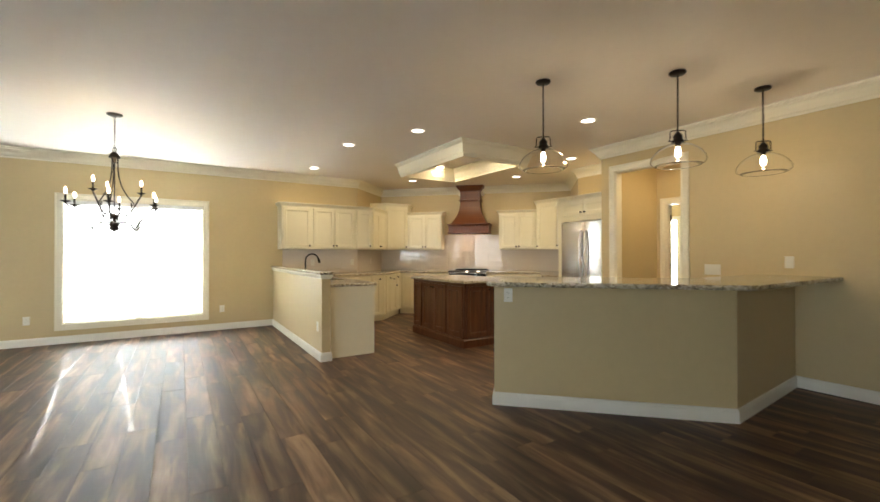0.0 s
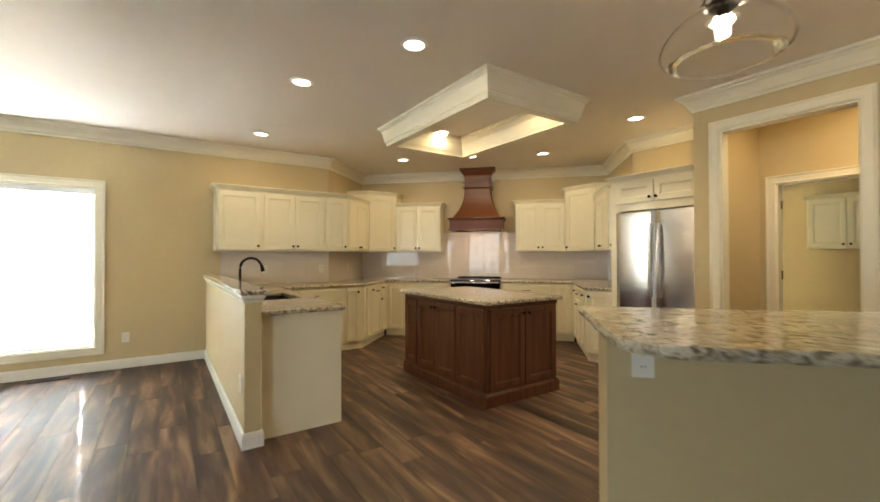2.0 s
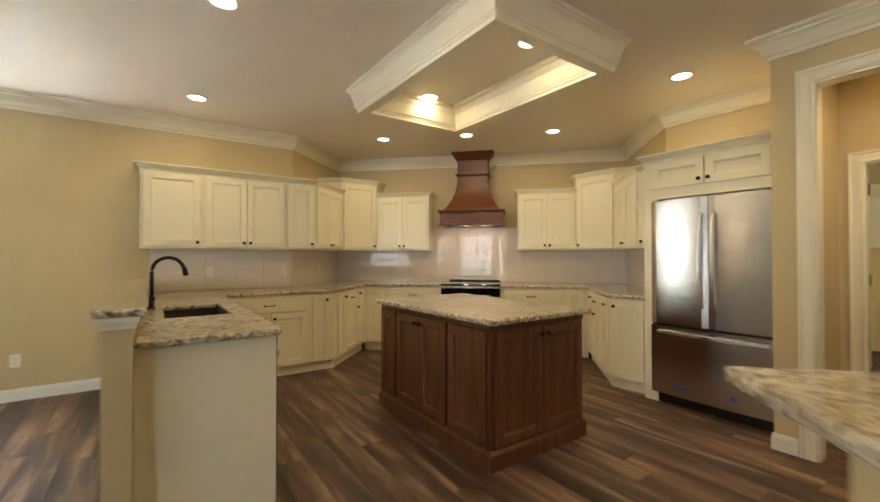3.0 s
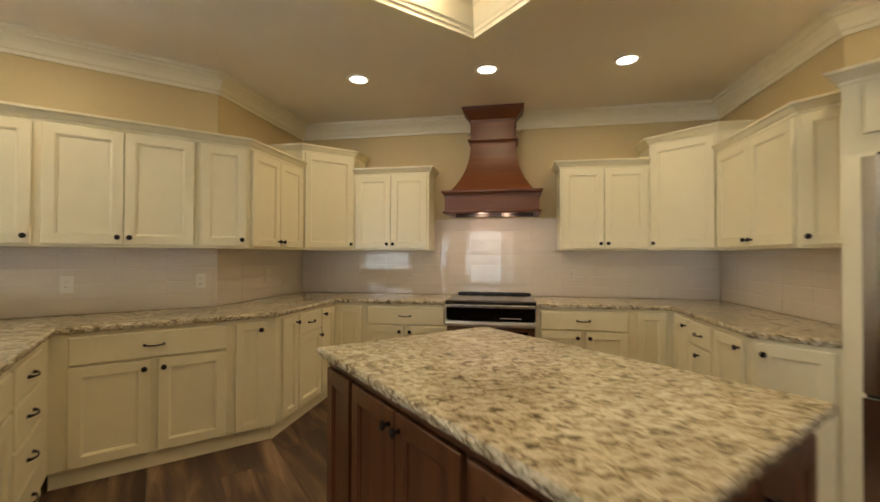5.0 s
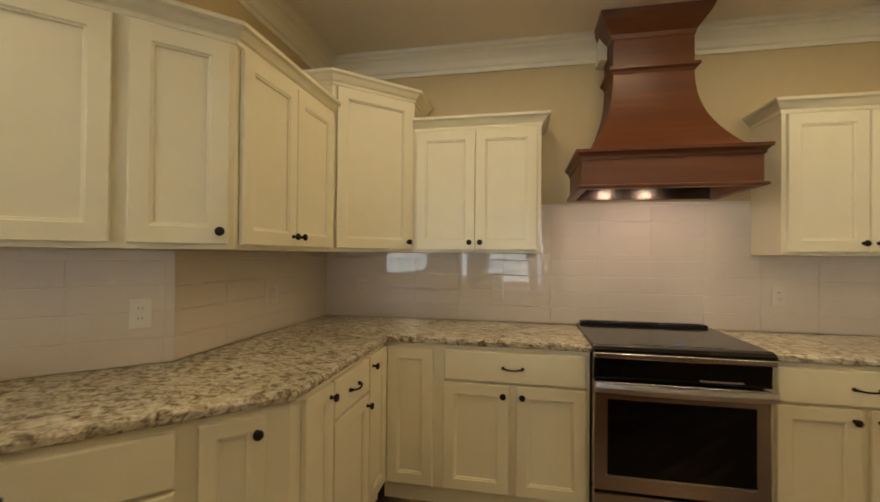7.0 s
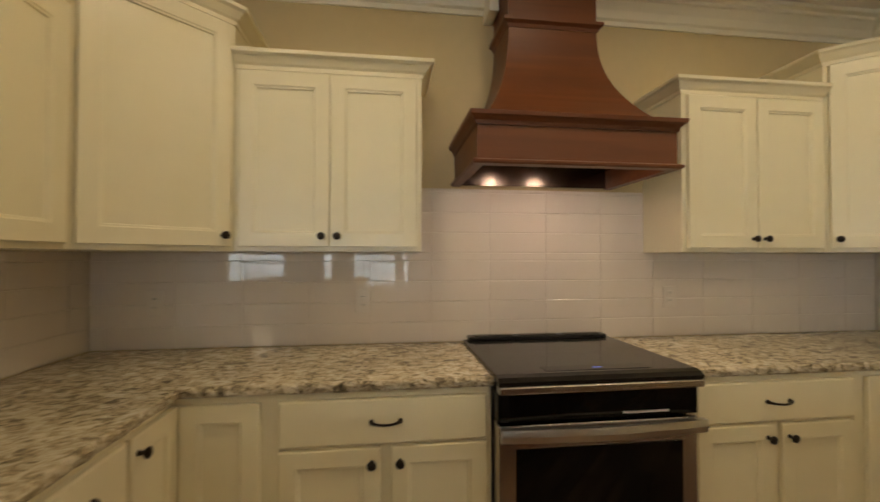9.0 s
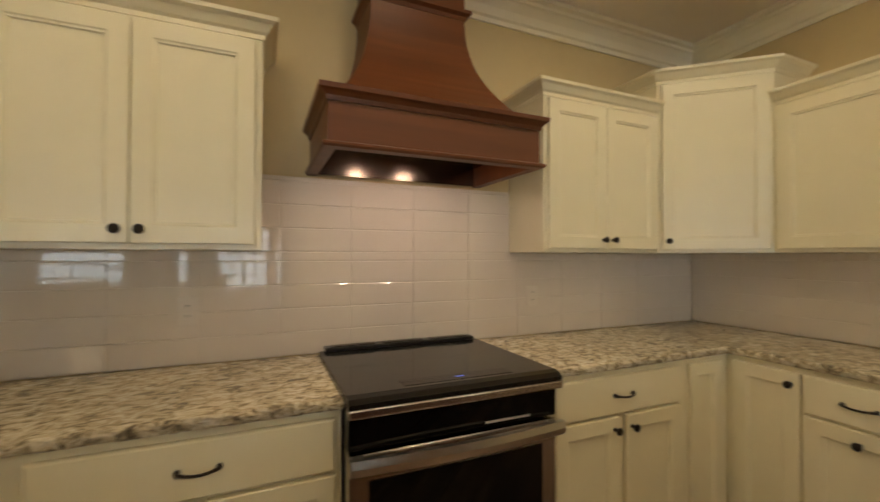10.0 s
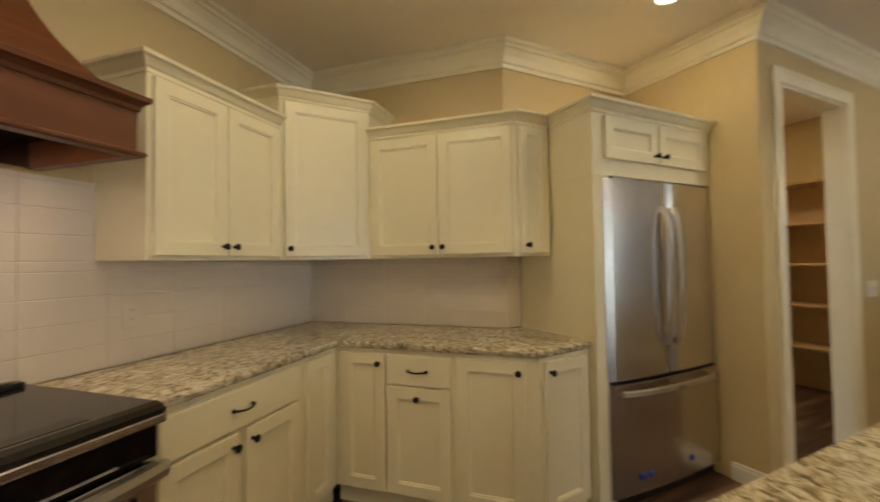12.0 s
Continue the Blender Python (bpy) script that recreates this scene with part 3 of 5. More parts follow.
CT0, CT1 = 0.878, 0.914
S_F = 3.995
FW = DL - 0.61 * R2
XBL, XBR = -2.61, WR - 0.61
RX0, RX1 = -1.514, -0.744
SINK = ccw([SD(3.33, 8.68), SD(3.85, 8.68), SD(3.85, 9.75), SD(3.33, 9.75)])
END_D = 7.638
left_ct = ccw([SD(HW_S1 + 0.004, END_D - 0.04), SD(S_F + 0.03, END_D - 0.04), SD(S_F + 0.045, FW - 0.045), (XBL + 0.03, XBL + 0.03 + FW - 0.045), (XBL + 0.03, YB - 0.64), (RX0 - 0.002, YB - 0.64), (RX0 - 0.002, YB - 0.012), (WL + 0.012, YB - 0.012), (WL + 0.012, YL + 0.006), SD(HW_S1 + 0.004, DL - 0.017)])
stone("granite_countertop", "speckled beige granite countertop with a chiselled edge and sink cutout", [left_ct, SINK], CT0, CT1)
SF = SR - 0.61 * R2
PAN_D = 7.25
right_ct = ccw([(RX1 + 0.002, YB - 0.64), (XBR - 0.03, YB - 0.64), (XBR - 0.03, SF - 0.045 - XBR + 0.03), SD(8.515, PAN_D + 0.004), SD(SR - 0.017, PAN_D + 0.004), (WR - 0.012, YR + 0.006), (WR - 0.012, YB - 0.012), (RX1 + 0.002, YB - 0.012)])
stone("granite_countertop", "speckled beige granite countertop with a chiselled edge", [right_ct], CT0, CT1)
cap = stone("cap", "granite cap on the half wall", [ccw([SD(HW_S0 - 0.04, DL - 0.004), SD(HW_S1 + 0.06, DL - 0.02), SD(HW_S1 + 0.06, HW_D0 - 0.04), SD(HW_S0 - 0.04, HW_D0 - 0.04)])], 1.037, 1.072)
cap.parent = hwall


def arc2(c, r, a0, a1, n=6):
    return [(c[0] + r * math.cos(radians(a0 + (a1 - a0) * k / n)), c[1] + r * math.sin(radians(a0 + (a1 - a0) * k / n))) for k in range(n + 1)]


BAR_Y0, BAR_Y1, BAR_X0, BAR_D = 3.90, 4.73, -0.172, 2.26
bar_pts = arc2((BAR_X0 + 0.16, BAR_Y0 + 0.16), 0.16, 180, 270) + [(BAR_Y0 - BAR_D - 0.05, BAR_Y0), (BAR_Y0 - BAR_D + 0.04, BAR_Y0 + 0.04), SD(SP - 0.004, BAR_D), SD(SP - 0.004, PEND2 + 0.2), (BAR_Y1 - PEND2 - 0.2, BAR_Y1), (BAR_X0, BAR_Y1)]
stone("granite_bar_top", "deep granite bar top with rounded corner and overhang", [ccw(bar_pts)], 1.037, 1.072)

# ---- cabinet parts ----
def shaker_mesh(w, h, t=0.02, rail=0.058, rec=0.012):
    bm = bmesh.new()

    def ring(i, y):
        return [bm.verts.new(p) for p in ((i, y, i), (w - i, y, i), (w - i, y, h - i), (i, y, h - i))]

    rs = [ring(0, 0), ring(0, -t + 0.003), ring(0.003, -t), ring(rail, -t), ring(rail + 0.004, -t + 0.004), ring(rail + 0.010, -t + 0.005), ring(rail + 0.012, -t + rec)]
    for a, b in zip(rs, rs[1:]):
        for k in range(4):
            bm.faces.new((a[k], a[(k + 1) % 4], b[(k + 1) % 4], b[k]))
    bm.faces.new(rs[-1])
    bm.faces.new(rs[0][::-1])
    return bm


def slab_mesh(w, h, t=0.02):
    bm = bmesh.new()

    def ring(i, y):
        return [bm.verts.new(p) for p in ((i, y, i), (w - i, y, i), (w - i, y, h - i), (i, y, h - i))]

    rs = [ring(0, 0), ring(0, -t + 0.006), ring(0.002, -t + 0.003), ring(0.006, -t)]
    for a, b in zip(rs, rs[1:]):
        for k in range(4):
            bm.faces.new((a[k], a[(k + 1) % 4], b[(k + 1) % 4], b[k]))
    bm.faces.new(rs[-1])
    bm.faces.new(rs[0][::-1])
    return bm


def mesh_of(bm, name, material):
    bmesh.ops.recalc_face_normals(bm, faces=bm.faces[:])
    me = bpy.data.meshes.new(name)
    for f in bm.faces:
        f.smooth = True
    bm.to_mesh(me)
    bm.free()
    me.materials.append(material)
    return me


KNOB = mesh_of(lathe([(0, 0.0), (0.009, 0.0), (0.0065, 0.006), (0.006, 0.014), (0.012, 0.019), (0.0165, 0.024), (0.016, 0.029), (0.010, 0.033), (0, 0.034)], 14, m=pose(0, 0, 0, 90, 0, 0)), "knob", BRONZE)


def pull_mesh():
    bm = tube(arc(lambda u: (-0.05 + 0.1 * u, -0.010 - 0.018 * math.sin(math.pi * u) ** 0.6, -0.004 * math.sin(math.pi * u)), 12), 0.0045, 8, taper=[1.5, 1.2] + [1] * 9 + [1.2, 1.5])
    for x in (-0.05, 0.05):
        lathe([(0, 0), (0.009, 0), (0.008, 0.006), (0.006, 0.014), (0, 0.014)], 10, bm, pose(x, 0, 0, 90, 0, 0))
    return mesh_of(bm, "pull", BRONZE)


PULL = pull_mesh()


def fronts_on(e, m, fronts, material):
    """Doors and drawer fronts on the face y = 0 of the frame m: (kind, x0, x1, z0, z1, knob place or '')."""
    for kind, x0, x1, z0, z1, at in fronts:
        w, h = x1 - x0, z1 - z0
        if kind == "door":
            d = part("door", shaker_mesh(w, h, rail=min(0.058, w * 0.24)), material, e)
            if at:
                kx = {"l": 0.03, "c": w / 2, "r": w - 0.03}[at[1]]
                kz = {"b": 0.045, "t": h - 0.05}[at[0]]
                shared("knob", KNOB, d, pose(kx, -0.02, kz))
        else:
            d = part("drawer_front", slab_mesh(w, h), material, e)
            if at:
                shared("pull", PULL, d, pose(w / 2, -0.02, h / 2))
        d.matrix_basis = m @ pose(x0, -0.002, z0)


def cabinet(name, label, body, z0, z1, a, b, fronts, toe=False, group="", material=None, category="cabinet"):
    """A cabinet with its plan outline (first two corners: its front edge a to b), doors and toe kick."""
    material = material or CREAM
    e = thing(name, label, category, group=group)
    part("body", prism(body, z0, z1), material, e)
    m = edge_frame(a, b)
    if toe:
        d = Vector((b[0] - a[0], b[1] - a[1])).normalized()
        nrm = Vector((-d.y, d.x)) * 0.03
        pts = [(body[0][0] + nrm.x, body[0][1] + nrm.y), (body[1][0] + nrm.x, body[1][1] + nrm.y)] + list(body[2:])
        part("toe_kick", prism(pts, 0.0, z0), material, e)
    fronts_on(e, m, fronts, material)
    return e


U0, U1, U2 = 1.372, 2.142, 2.32
UG, BG = "wall cabinets of the kitchen", "base cabinets of the kitchen"
FU = DL - 0.33 * R2
XUL, XUR = WL + 0.36, WR - 0.305
YU = YB - 0.305
CORN_L = (XUL, XUL + FU)
SU = SR - 0.30 * R2
CORN_R = (XUR, SU - XUR)


def width(a, b):
    return (Vector(b) - Vector(a)).length


def upper(label, a, b, back, doors, top=U1, shift=()):
    """Doors spread over a to b with a small reveal; doors is a count or a pair of hinge-side words."""
    w = width(a, b)
    z0, z1 = U0 + 0.018, top - 0.022
    fr = []
    if doors == 1:
        fr.append(("door", 0.022, w - 0.022, z0, z1, shift or "br"))
    else:
        fr += [("door", 0.022, w / 2 - 0.002, z0, z1, "br"), ("door", w / 2 + 0.002, w - 0.022, z0, z1, "bl")]
    return cabinet("wall_cabinet", label, [a, b] + back, U0, top, a, b, fr, group=UG)


s_a, s_b, s_c = 3.10, 3.85, 5.024
upper("cream single-door wall cabinet beside the window wall end", SD(s_a, FU), SD(s_b, FU), [SD(s_b, DL - 0.004), SD(s_a, DL - 0.004)], 1)
upper("cream two-door wall cabinet above the sink counter", SD(s_b, FU), SD(s_c, FU), [SD(s_c, DL - 0.004), SD(s_b, DL - 0.004)], 2)
upper("narrow cream single-door wall cabinet", SD(s_c, FU), CORN_L, [(WL, YL), SD(s_c, DL - 0.004)], 1)
YD = 9.2
XD0, XD1 = -2.53, -1.752
upper("cream two-door wall cabinet in the alcove", CORN_L, (XUL, YD), [(WL + 0.004, YD), (WL + 0.004, YL)], 2)
upper("tall cream diagonal corner wall cabinet", (XUL, YD), (XD0, YU), [(XD0, YB - 0.004), (WL + 0.004, YB - 0.004), (WL + 0.004, YD)], 1, top=U2)
upper("cream two-door wall cabinet beside the range hood", (XD0, YU), (XD1, YU), [(XD1, YB - 0.004), (XD0, YB - 0.004)], 2)
XE0, XE1 = -0.507, 0.27
upper("cream two-door wall cabinet beside the range hood", (XE0, YU), (XE1, YU), [(XE1, YB - 0.004), (XE0, YB - 0.004)], 2)
upper("tall cream diagonal corner wall cabinet", (XE1, YU), (XUR, YD), [(WR - 0.004, YD), (WR - 0.004, YB - 0.004), (XE1, YB - 0.004)], 1, top=U2, shift="bl")
upper("cream two-door wall cabinet in the alcove", (XUR, YD), CORN_R, [(WR - 0.004, YR), (WR - 0.004, YD)], 2)
UEND = SD(SU, PAN_D + 0.003)
upper("narrow cream wall cabinet beside the refrigerator panel", CORN_R, UEND, [SD(SR - 0.004, PAN_D + 0.003), (WR, YR)], 1, shift="bl")

# cabinet crown mouldings
def cab_crown(path, z):
    prof = [(0.0, z - 0.012), (0.006, z - 0.012), (0.008, z + 0.004), (0.018, z + 0.012), (0.036, z + 0.036), (0.05, z + 0.044), (0.052, z + 0.058), (0.0, z + 0.058)]
    tagged(part("cabinet_crown", sweep([p for p in path], prof), CREAM), "cream crown moulding on top of the wall cabinets", "moulding", kind="structure")


cab_crown([SD(s_a, DL - 0.004), SD(s_a, FU), CORN_L, (XUL, YD)], U1)
cab_crown([(WL + 0.01, YD), (XUL, YD), (XD0, YU), (XD0, YB - 0.006)], U2)
cab_crown([(XD0 + 0.002, YU), (XD1, YU), (XD1, YB - 0.006)], U1)
cab_crown([(XE0, YB - 0.006), (XE0, YU), (XE1 - 0.002, YU)], U1)
cab_crown([(XE1, YB - 0.006), (XE1, YU), (XUR, YD), (WR - 0.01, YD)], U2)
F_S = 8.466
cab_crown([(XUR, YD), CORN_R, SD(SU, PAN_D), SD(F_S, PAN_D), SD(F_S, DP + 0.012)], U1)

# base cabinets
B0, B1 = 0.10, 0.876


def base(label, a, b, back, fronts, **k):
    return cabinet("base_cabinet", label, [a, b] + back, B0, B1, a, b, fronts, toe=True, group=BG, **k)


def drawer_over(x0, x1, pair=True, at="tr"):
    z1, zd = B1 - 0.025, 0.685
    xm_ = (x0 + x1) / 2
    fr = [("drawer", x0, x1, zd + 0.006, z1, "p")]
    if pair:
        return fr + [("door", x0, xm_ - 0.019, B0 + 0.012, zd - 0.006, "tr"), ("door", xm_ + 0.019, x1, B0 + 0.012, zd - 0.006, "tl")]
    return fr + [("door", x0, x1, B0 + 0.012, zd - 0.006, at)]


DZ0, DZ1 = B0 + 0.012, B1 - 0.025
WA, WB = SD(S_F, FW), (XBL, XBL + FW)
wd = lambda x: (x - WA[0]) * R2
mid = SD(2 * -2.815 + FW, FW)
base("cream base cabinet with a wide drawer over two doors", WA, mid, [SD(mid[0] + mid[1], DL - 0.02), SD(S_F, DL - 0.02)], drawer_over(wd(-3.401), wd(-2.835)))
base("narrow cream single-door base cabinet at an angle in the run", mid, WB, [(WL + 0.01, YL), SD(mid[0] + mid[1], DL - 0.02)], [("door", 0.028, 0.028 + 0.187, DZ0, DZ1, "tr")])
yq = (8.376, 8.60, 8.982, 9.25)
base("cream alcove base cabinet with narrow doors and a drawer", WB, (XBL, YB - 0.61), [(WL + 0.01, YB - 0.61), (WL + 0.01, YL)],
     [("door", yq[0] - WB[1], yq[1] - WB[1] - 0.012, DZ0, DZ1, "tr"), *drawer_over(yq[1] - WB[1] + 0.003, yq[2] - WB[1] - 0.003, False, "tr"), ("door", yq[2] - WB[1] + 0.012, yq[3] - WB[1], DZ0, DZ1, "tl")])
base("cream corner base cabinet with a single door", (XBL, YB - 0.61), (-2.29, YB - 0.61), [(-2.29, YB - 0.02), (XBL, YB - 0.02)], [("door", 0.026, 0.281, DZ0, DZ1, "")])
base("cream base cabinet with a drawer over two doors beside the range", (-2.29, YB - 0.61), (RX0 - 0.006, YB - 0.61), [(RX0 - 0.006, YB - 0.02), (-2.29, YB - 0.02)], drawer_over(0.022, 0.75))
base("cream base cabinet with a drawer over two doors beside the range", (RX1 + 0.006, YB - 0.61), (0.03, YB - 0.61), [(0.03, YB - 0.02), (RX1 + 0.006, YB - 0.02)], drawer_over(0.038, 0.744))
base("cream corner base cabinet with a single door", (0.03, YB - 0.61), (XBR, YB - 0.61), [(XBR, YB - 0.02), (0.03, YB - 0.02)], [("door", 0.045, 0.271, DZ0, DZ1, "")])
RB = (XBR, SF - XBR)
r0 = YB - 0.61
base("cream alcove base cabinet with doors and a drawer", (XBR, r0), RB, [(WR - 0.01, YR), (WR - 0.01, r0)],
     [("door", r0 - 9.218, r0 - 8.95, DZ0, DZ1, "tr"), *drawer_over(r0 - 8.936, r0 - 8.578, False, "tc"), ("door", r0 - 8.544, r0 - 8.196, DZ0, DZ1, "tr")])
RE = SD(8.545, PAN_D + 0.003)
base("cream angled base cabinet beside the refrigerator panel", RB, RE, [SD(SR - 0.02, PAN_D + 0.003), (WR, YR)], [("door", 0.025, width(RB, RE) - 0.03, DZ0, DZ1, "tl")])

# sink run along the half wall: its front faces the kitchen


def sink_run(d0, d1):
    return SD(S_F, d0), SD(S_F, d1), [SD(HW_S1 + 0.004, d1), SD(HW_S1 + 0.004, d0)]


end = thing("base_cabinet", "cream base cabinet with a plain finished end panel", "cabinet", group=BG)
d1 = END_D + 0.06 * R2
d2 = END_D + 0.02 * R2
part("end_panel", prism([SD(S_F, END_D), SD(S_F, d2), SD(HW_S1 + 0.004, d2), SD(HW_S1 + 0.004, END_D)], 0.0, B1), CREAM, end)
part("body", prism([SD(S_F - 0.004, d2), SD(S_F - 0.004, d1), SD(HW_S1 + 0.004, d1), SD(HW_S1 + 0.004, d2)], 0.0, B1), CREAM, end)
a, b, back = sink_run(8.60, 9.85)
sb = cabinet("base_cabinet", "cream sink base cabinet with two doors", [a, b] + back, B0, 0.69, a, b, toe=True, group=BG, fronts=[("drawer", 0.02, 0.85, 0.70, DZ1, ""), ("door", 0.02, 0.43, DZ0, 0.685, "tr"), ("door", 0.44, 0.85, DZ0, 0.685, "tl")])
part("front_rail", prism([a, b, SD(S_F - 0.03, 9.85), SD(S_F - 0.03, 8.60)], 0.69, B1), CREAM, sb)
a, b, back = sink_run(9.85, FW)
base("cream base cabinet with four drawers", a, b, back, [("drawer", 0.02, 0.48, z0, z1, "p") for z0, z1 in ((0.112, 0.30), (0.31, 0.50), (0.51, 0.69), (0.70, 0.851))])


def dishwasher():
    a, b, back = sink_run(d1 + 0.004, 8.596)
    e = thing("dishwasher", "stainless steel dishwasher under the sink counter", "dishwasher", edge_frame(a, b))
    w_ = width(a, b)
    part("body", boxed(0.005, 0.0, 0.10, w_ - 0.005, 0.58, B1 - 0.004), BLACK, e)
    part("door", boxed(0.006, -0.025, 0.12, w_ - 0.006, 0.0, 0.80, bev=0.006), STEEL, e)
    part("control_strip", boxed(0.006, -0.024, 0.805, w_ - 0.006, 0.0, 0.868, bev=0.004), BLACK, e)
    part("handle", tube(arc(lambda u: (0.06 + (w_ - 0.12) * u, -0.03 - 0.03 * min(1, 6 * u, 6 * (1 - u)), 0.74), 14), 0.011, 10), STEEL, e, smooth=True)
    part("toe_kick", boxed(0.005, 0.06, 0.0, w_ - 0.005, 0.1, 0.10), BLACK, e)


dishwasher()


def sink():
    e = thing("kitchen_sink", "dark undermount kitchen sink set in the granite", "sink", pose(*[c for c in SD(3.59, 9.215)], 0, 0, 0, 135))
    lx, ly, t, z1, z0 = 0.395, 0.20, 0.012, CT0 - 0.001, 0.70
    bm = bmesh.new()
    box(bm, -lx, -ly, z0, lx, ly, z0 + t)
    for q in ((-lx, -ly, z0 + t, -lx + t, ly, z1), (lx - t, -ly, z0 + t, lx, ly, z1), (-lx + t, -ly, z0 + t, lx - t, -ly + t, z1), (-lx + t, ly - t, z0 + t, lx - t, ly, z1)):
        box(bm, *q)
    part("basin", bm, SINKM, e)
    part("drain", lathe([(0, z0 + t + 0.003), (0.03, z0 + t + 0.003), (0.045, z0 + t + 0.005), (0.048, z0 + t + 0.001)], 20), ALU, e)


sink()


def faucet():
    p = SD(3.235, 9.55)
    e = thing("kitchen_faucet", "dark bronze gooseneck faucet behind the sink", "faucet", pose(p[0], p[1], CT1, 0, 0, 45))
    part("base", lathe([(0, 0), (0.028, 0), (0.028, 0.008), (0.02, 0.014), (0.0175, 0.06), (0.019, 0.075), (0.014, 0.09), (0, 0.09)], 18), BRONZE, e, smooth=True)
    pts = [(0, 0, 0.08), (0, 0, 0.2)] + arc(lambda u: (0.10 - 0.10 * math.cos(math.pi * u * 0.93), 0, 0.265 + 0.105 * math.sin(math.pi * u * 0.93)), 16)
    part("neck", tube(pts, 0.0125, 12), BRONZE, e, smooth=True)
    part("spray_head", tube([(0.197, 0, 0.30), (0.203, 0, 0.275), (0.212, 0, 0.235)], 0.017, 12, taper=[0.8, 1.0, 1.15]), BRONZE, e, smooth=True)
    part("lever", tube([(0, -0.015, 0.05), (0.01, -0.045, 0.062), (0.02, -0.085, 0.085)], 0.007, 10, taper=[1.2, 1, 0.8]), BRONZE, e, smooth=True)


faucet()

# ---- island ----
IS0, IS1, ID0, ID1 = 5.59, 6.84, 7.027, 9.02
isl = thing("kitchen_island", "cherry-stained wooden kitchen island with panelled doors", "island")
IB = [SD(IS0, ID0), SD(IS1, ID0), SD(IS1, ID1), SD(IS0, ID1)]
part("body", prism(IB, 0.10, CT0 - 0.002), CHERRY, isl)
IBASE = [(-0.02, 0.0), (0.020, 0.0), (0.020, 0.095), (0.012, 0.108), (0.004, 0.118), (-0.02, 0.118)]
part("base_trim", sweep(IB, IBASE, closed=True), CHERRY, isl)
part("top_rail", sweep(IB, [(-0.01, 0.84), (0.006, 0.84), (0.006, CT0 - 0.003), (-0.01, CT0 - 0.003)], closed=True), CHERRY, isl)
ML = edge_frame(SD(IS0, ID1), SD(IS0, ID0))
lw = (ID1 - ID0) / R2
fronts_on(isl, ML, [("door", 0.02, 0.262, 0.135, 0.835, ""), ("door", 0.29, 0.627, 0.135, 0.835, "tr"), ("door", 0.633, 0.97, 0.135, 0.835, "tl"), ("door", 0.998, lw - 0.03, 0.135, 0.835, "")], CHERRY)
MR = edge_frame(SD(IS0, ID0), SD(IS1, ID0))
rw = (IS1 - IS0) / R2
fronts_on(isl, MR, [("door", 0.03, rw / 2 - 0.004, 0.135, 0.835, "tr"), ("door", rw / 2 + 0.004, rw - 0.03, 0.135, 0.835, "tl")], CHERRY)
stone("granite_island_top", "speckled beige granite top on the island", [ccw([SD(5.527, 6.959), SD(6.905, 6.959), SD(6.905, 9.08), SD(5.527, 9.08)])], CT0, CT1)


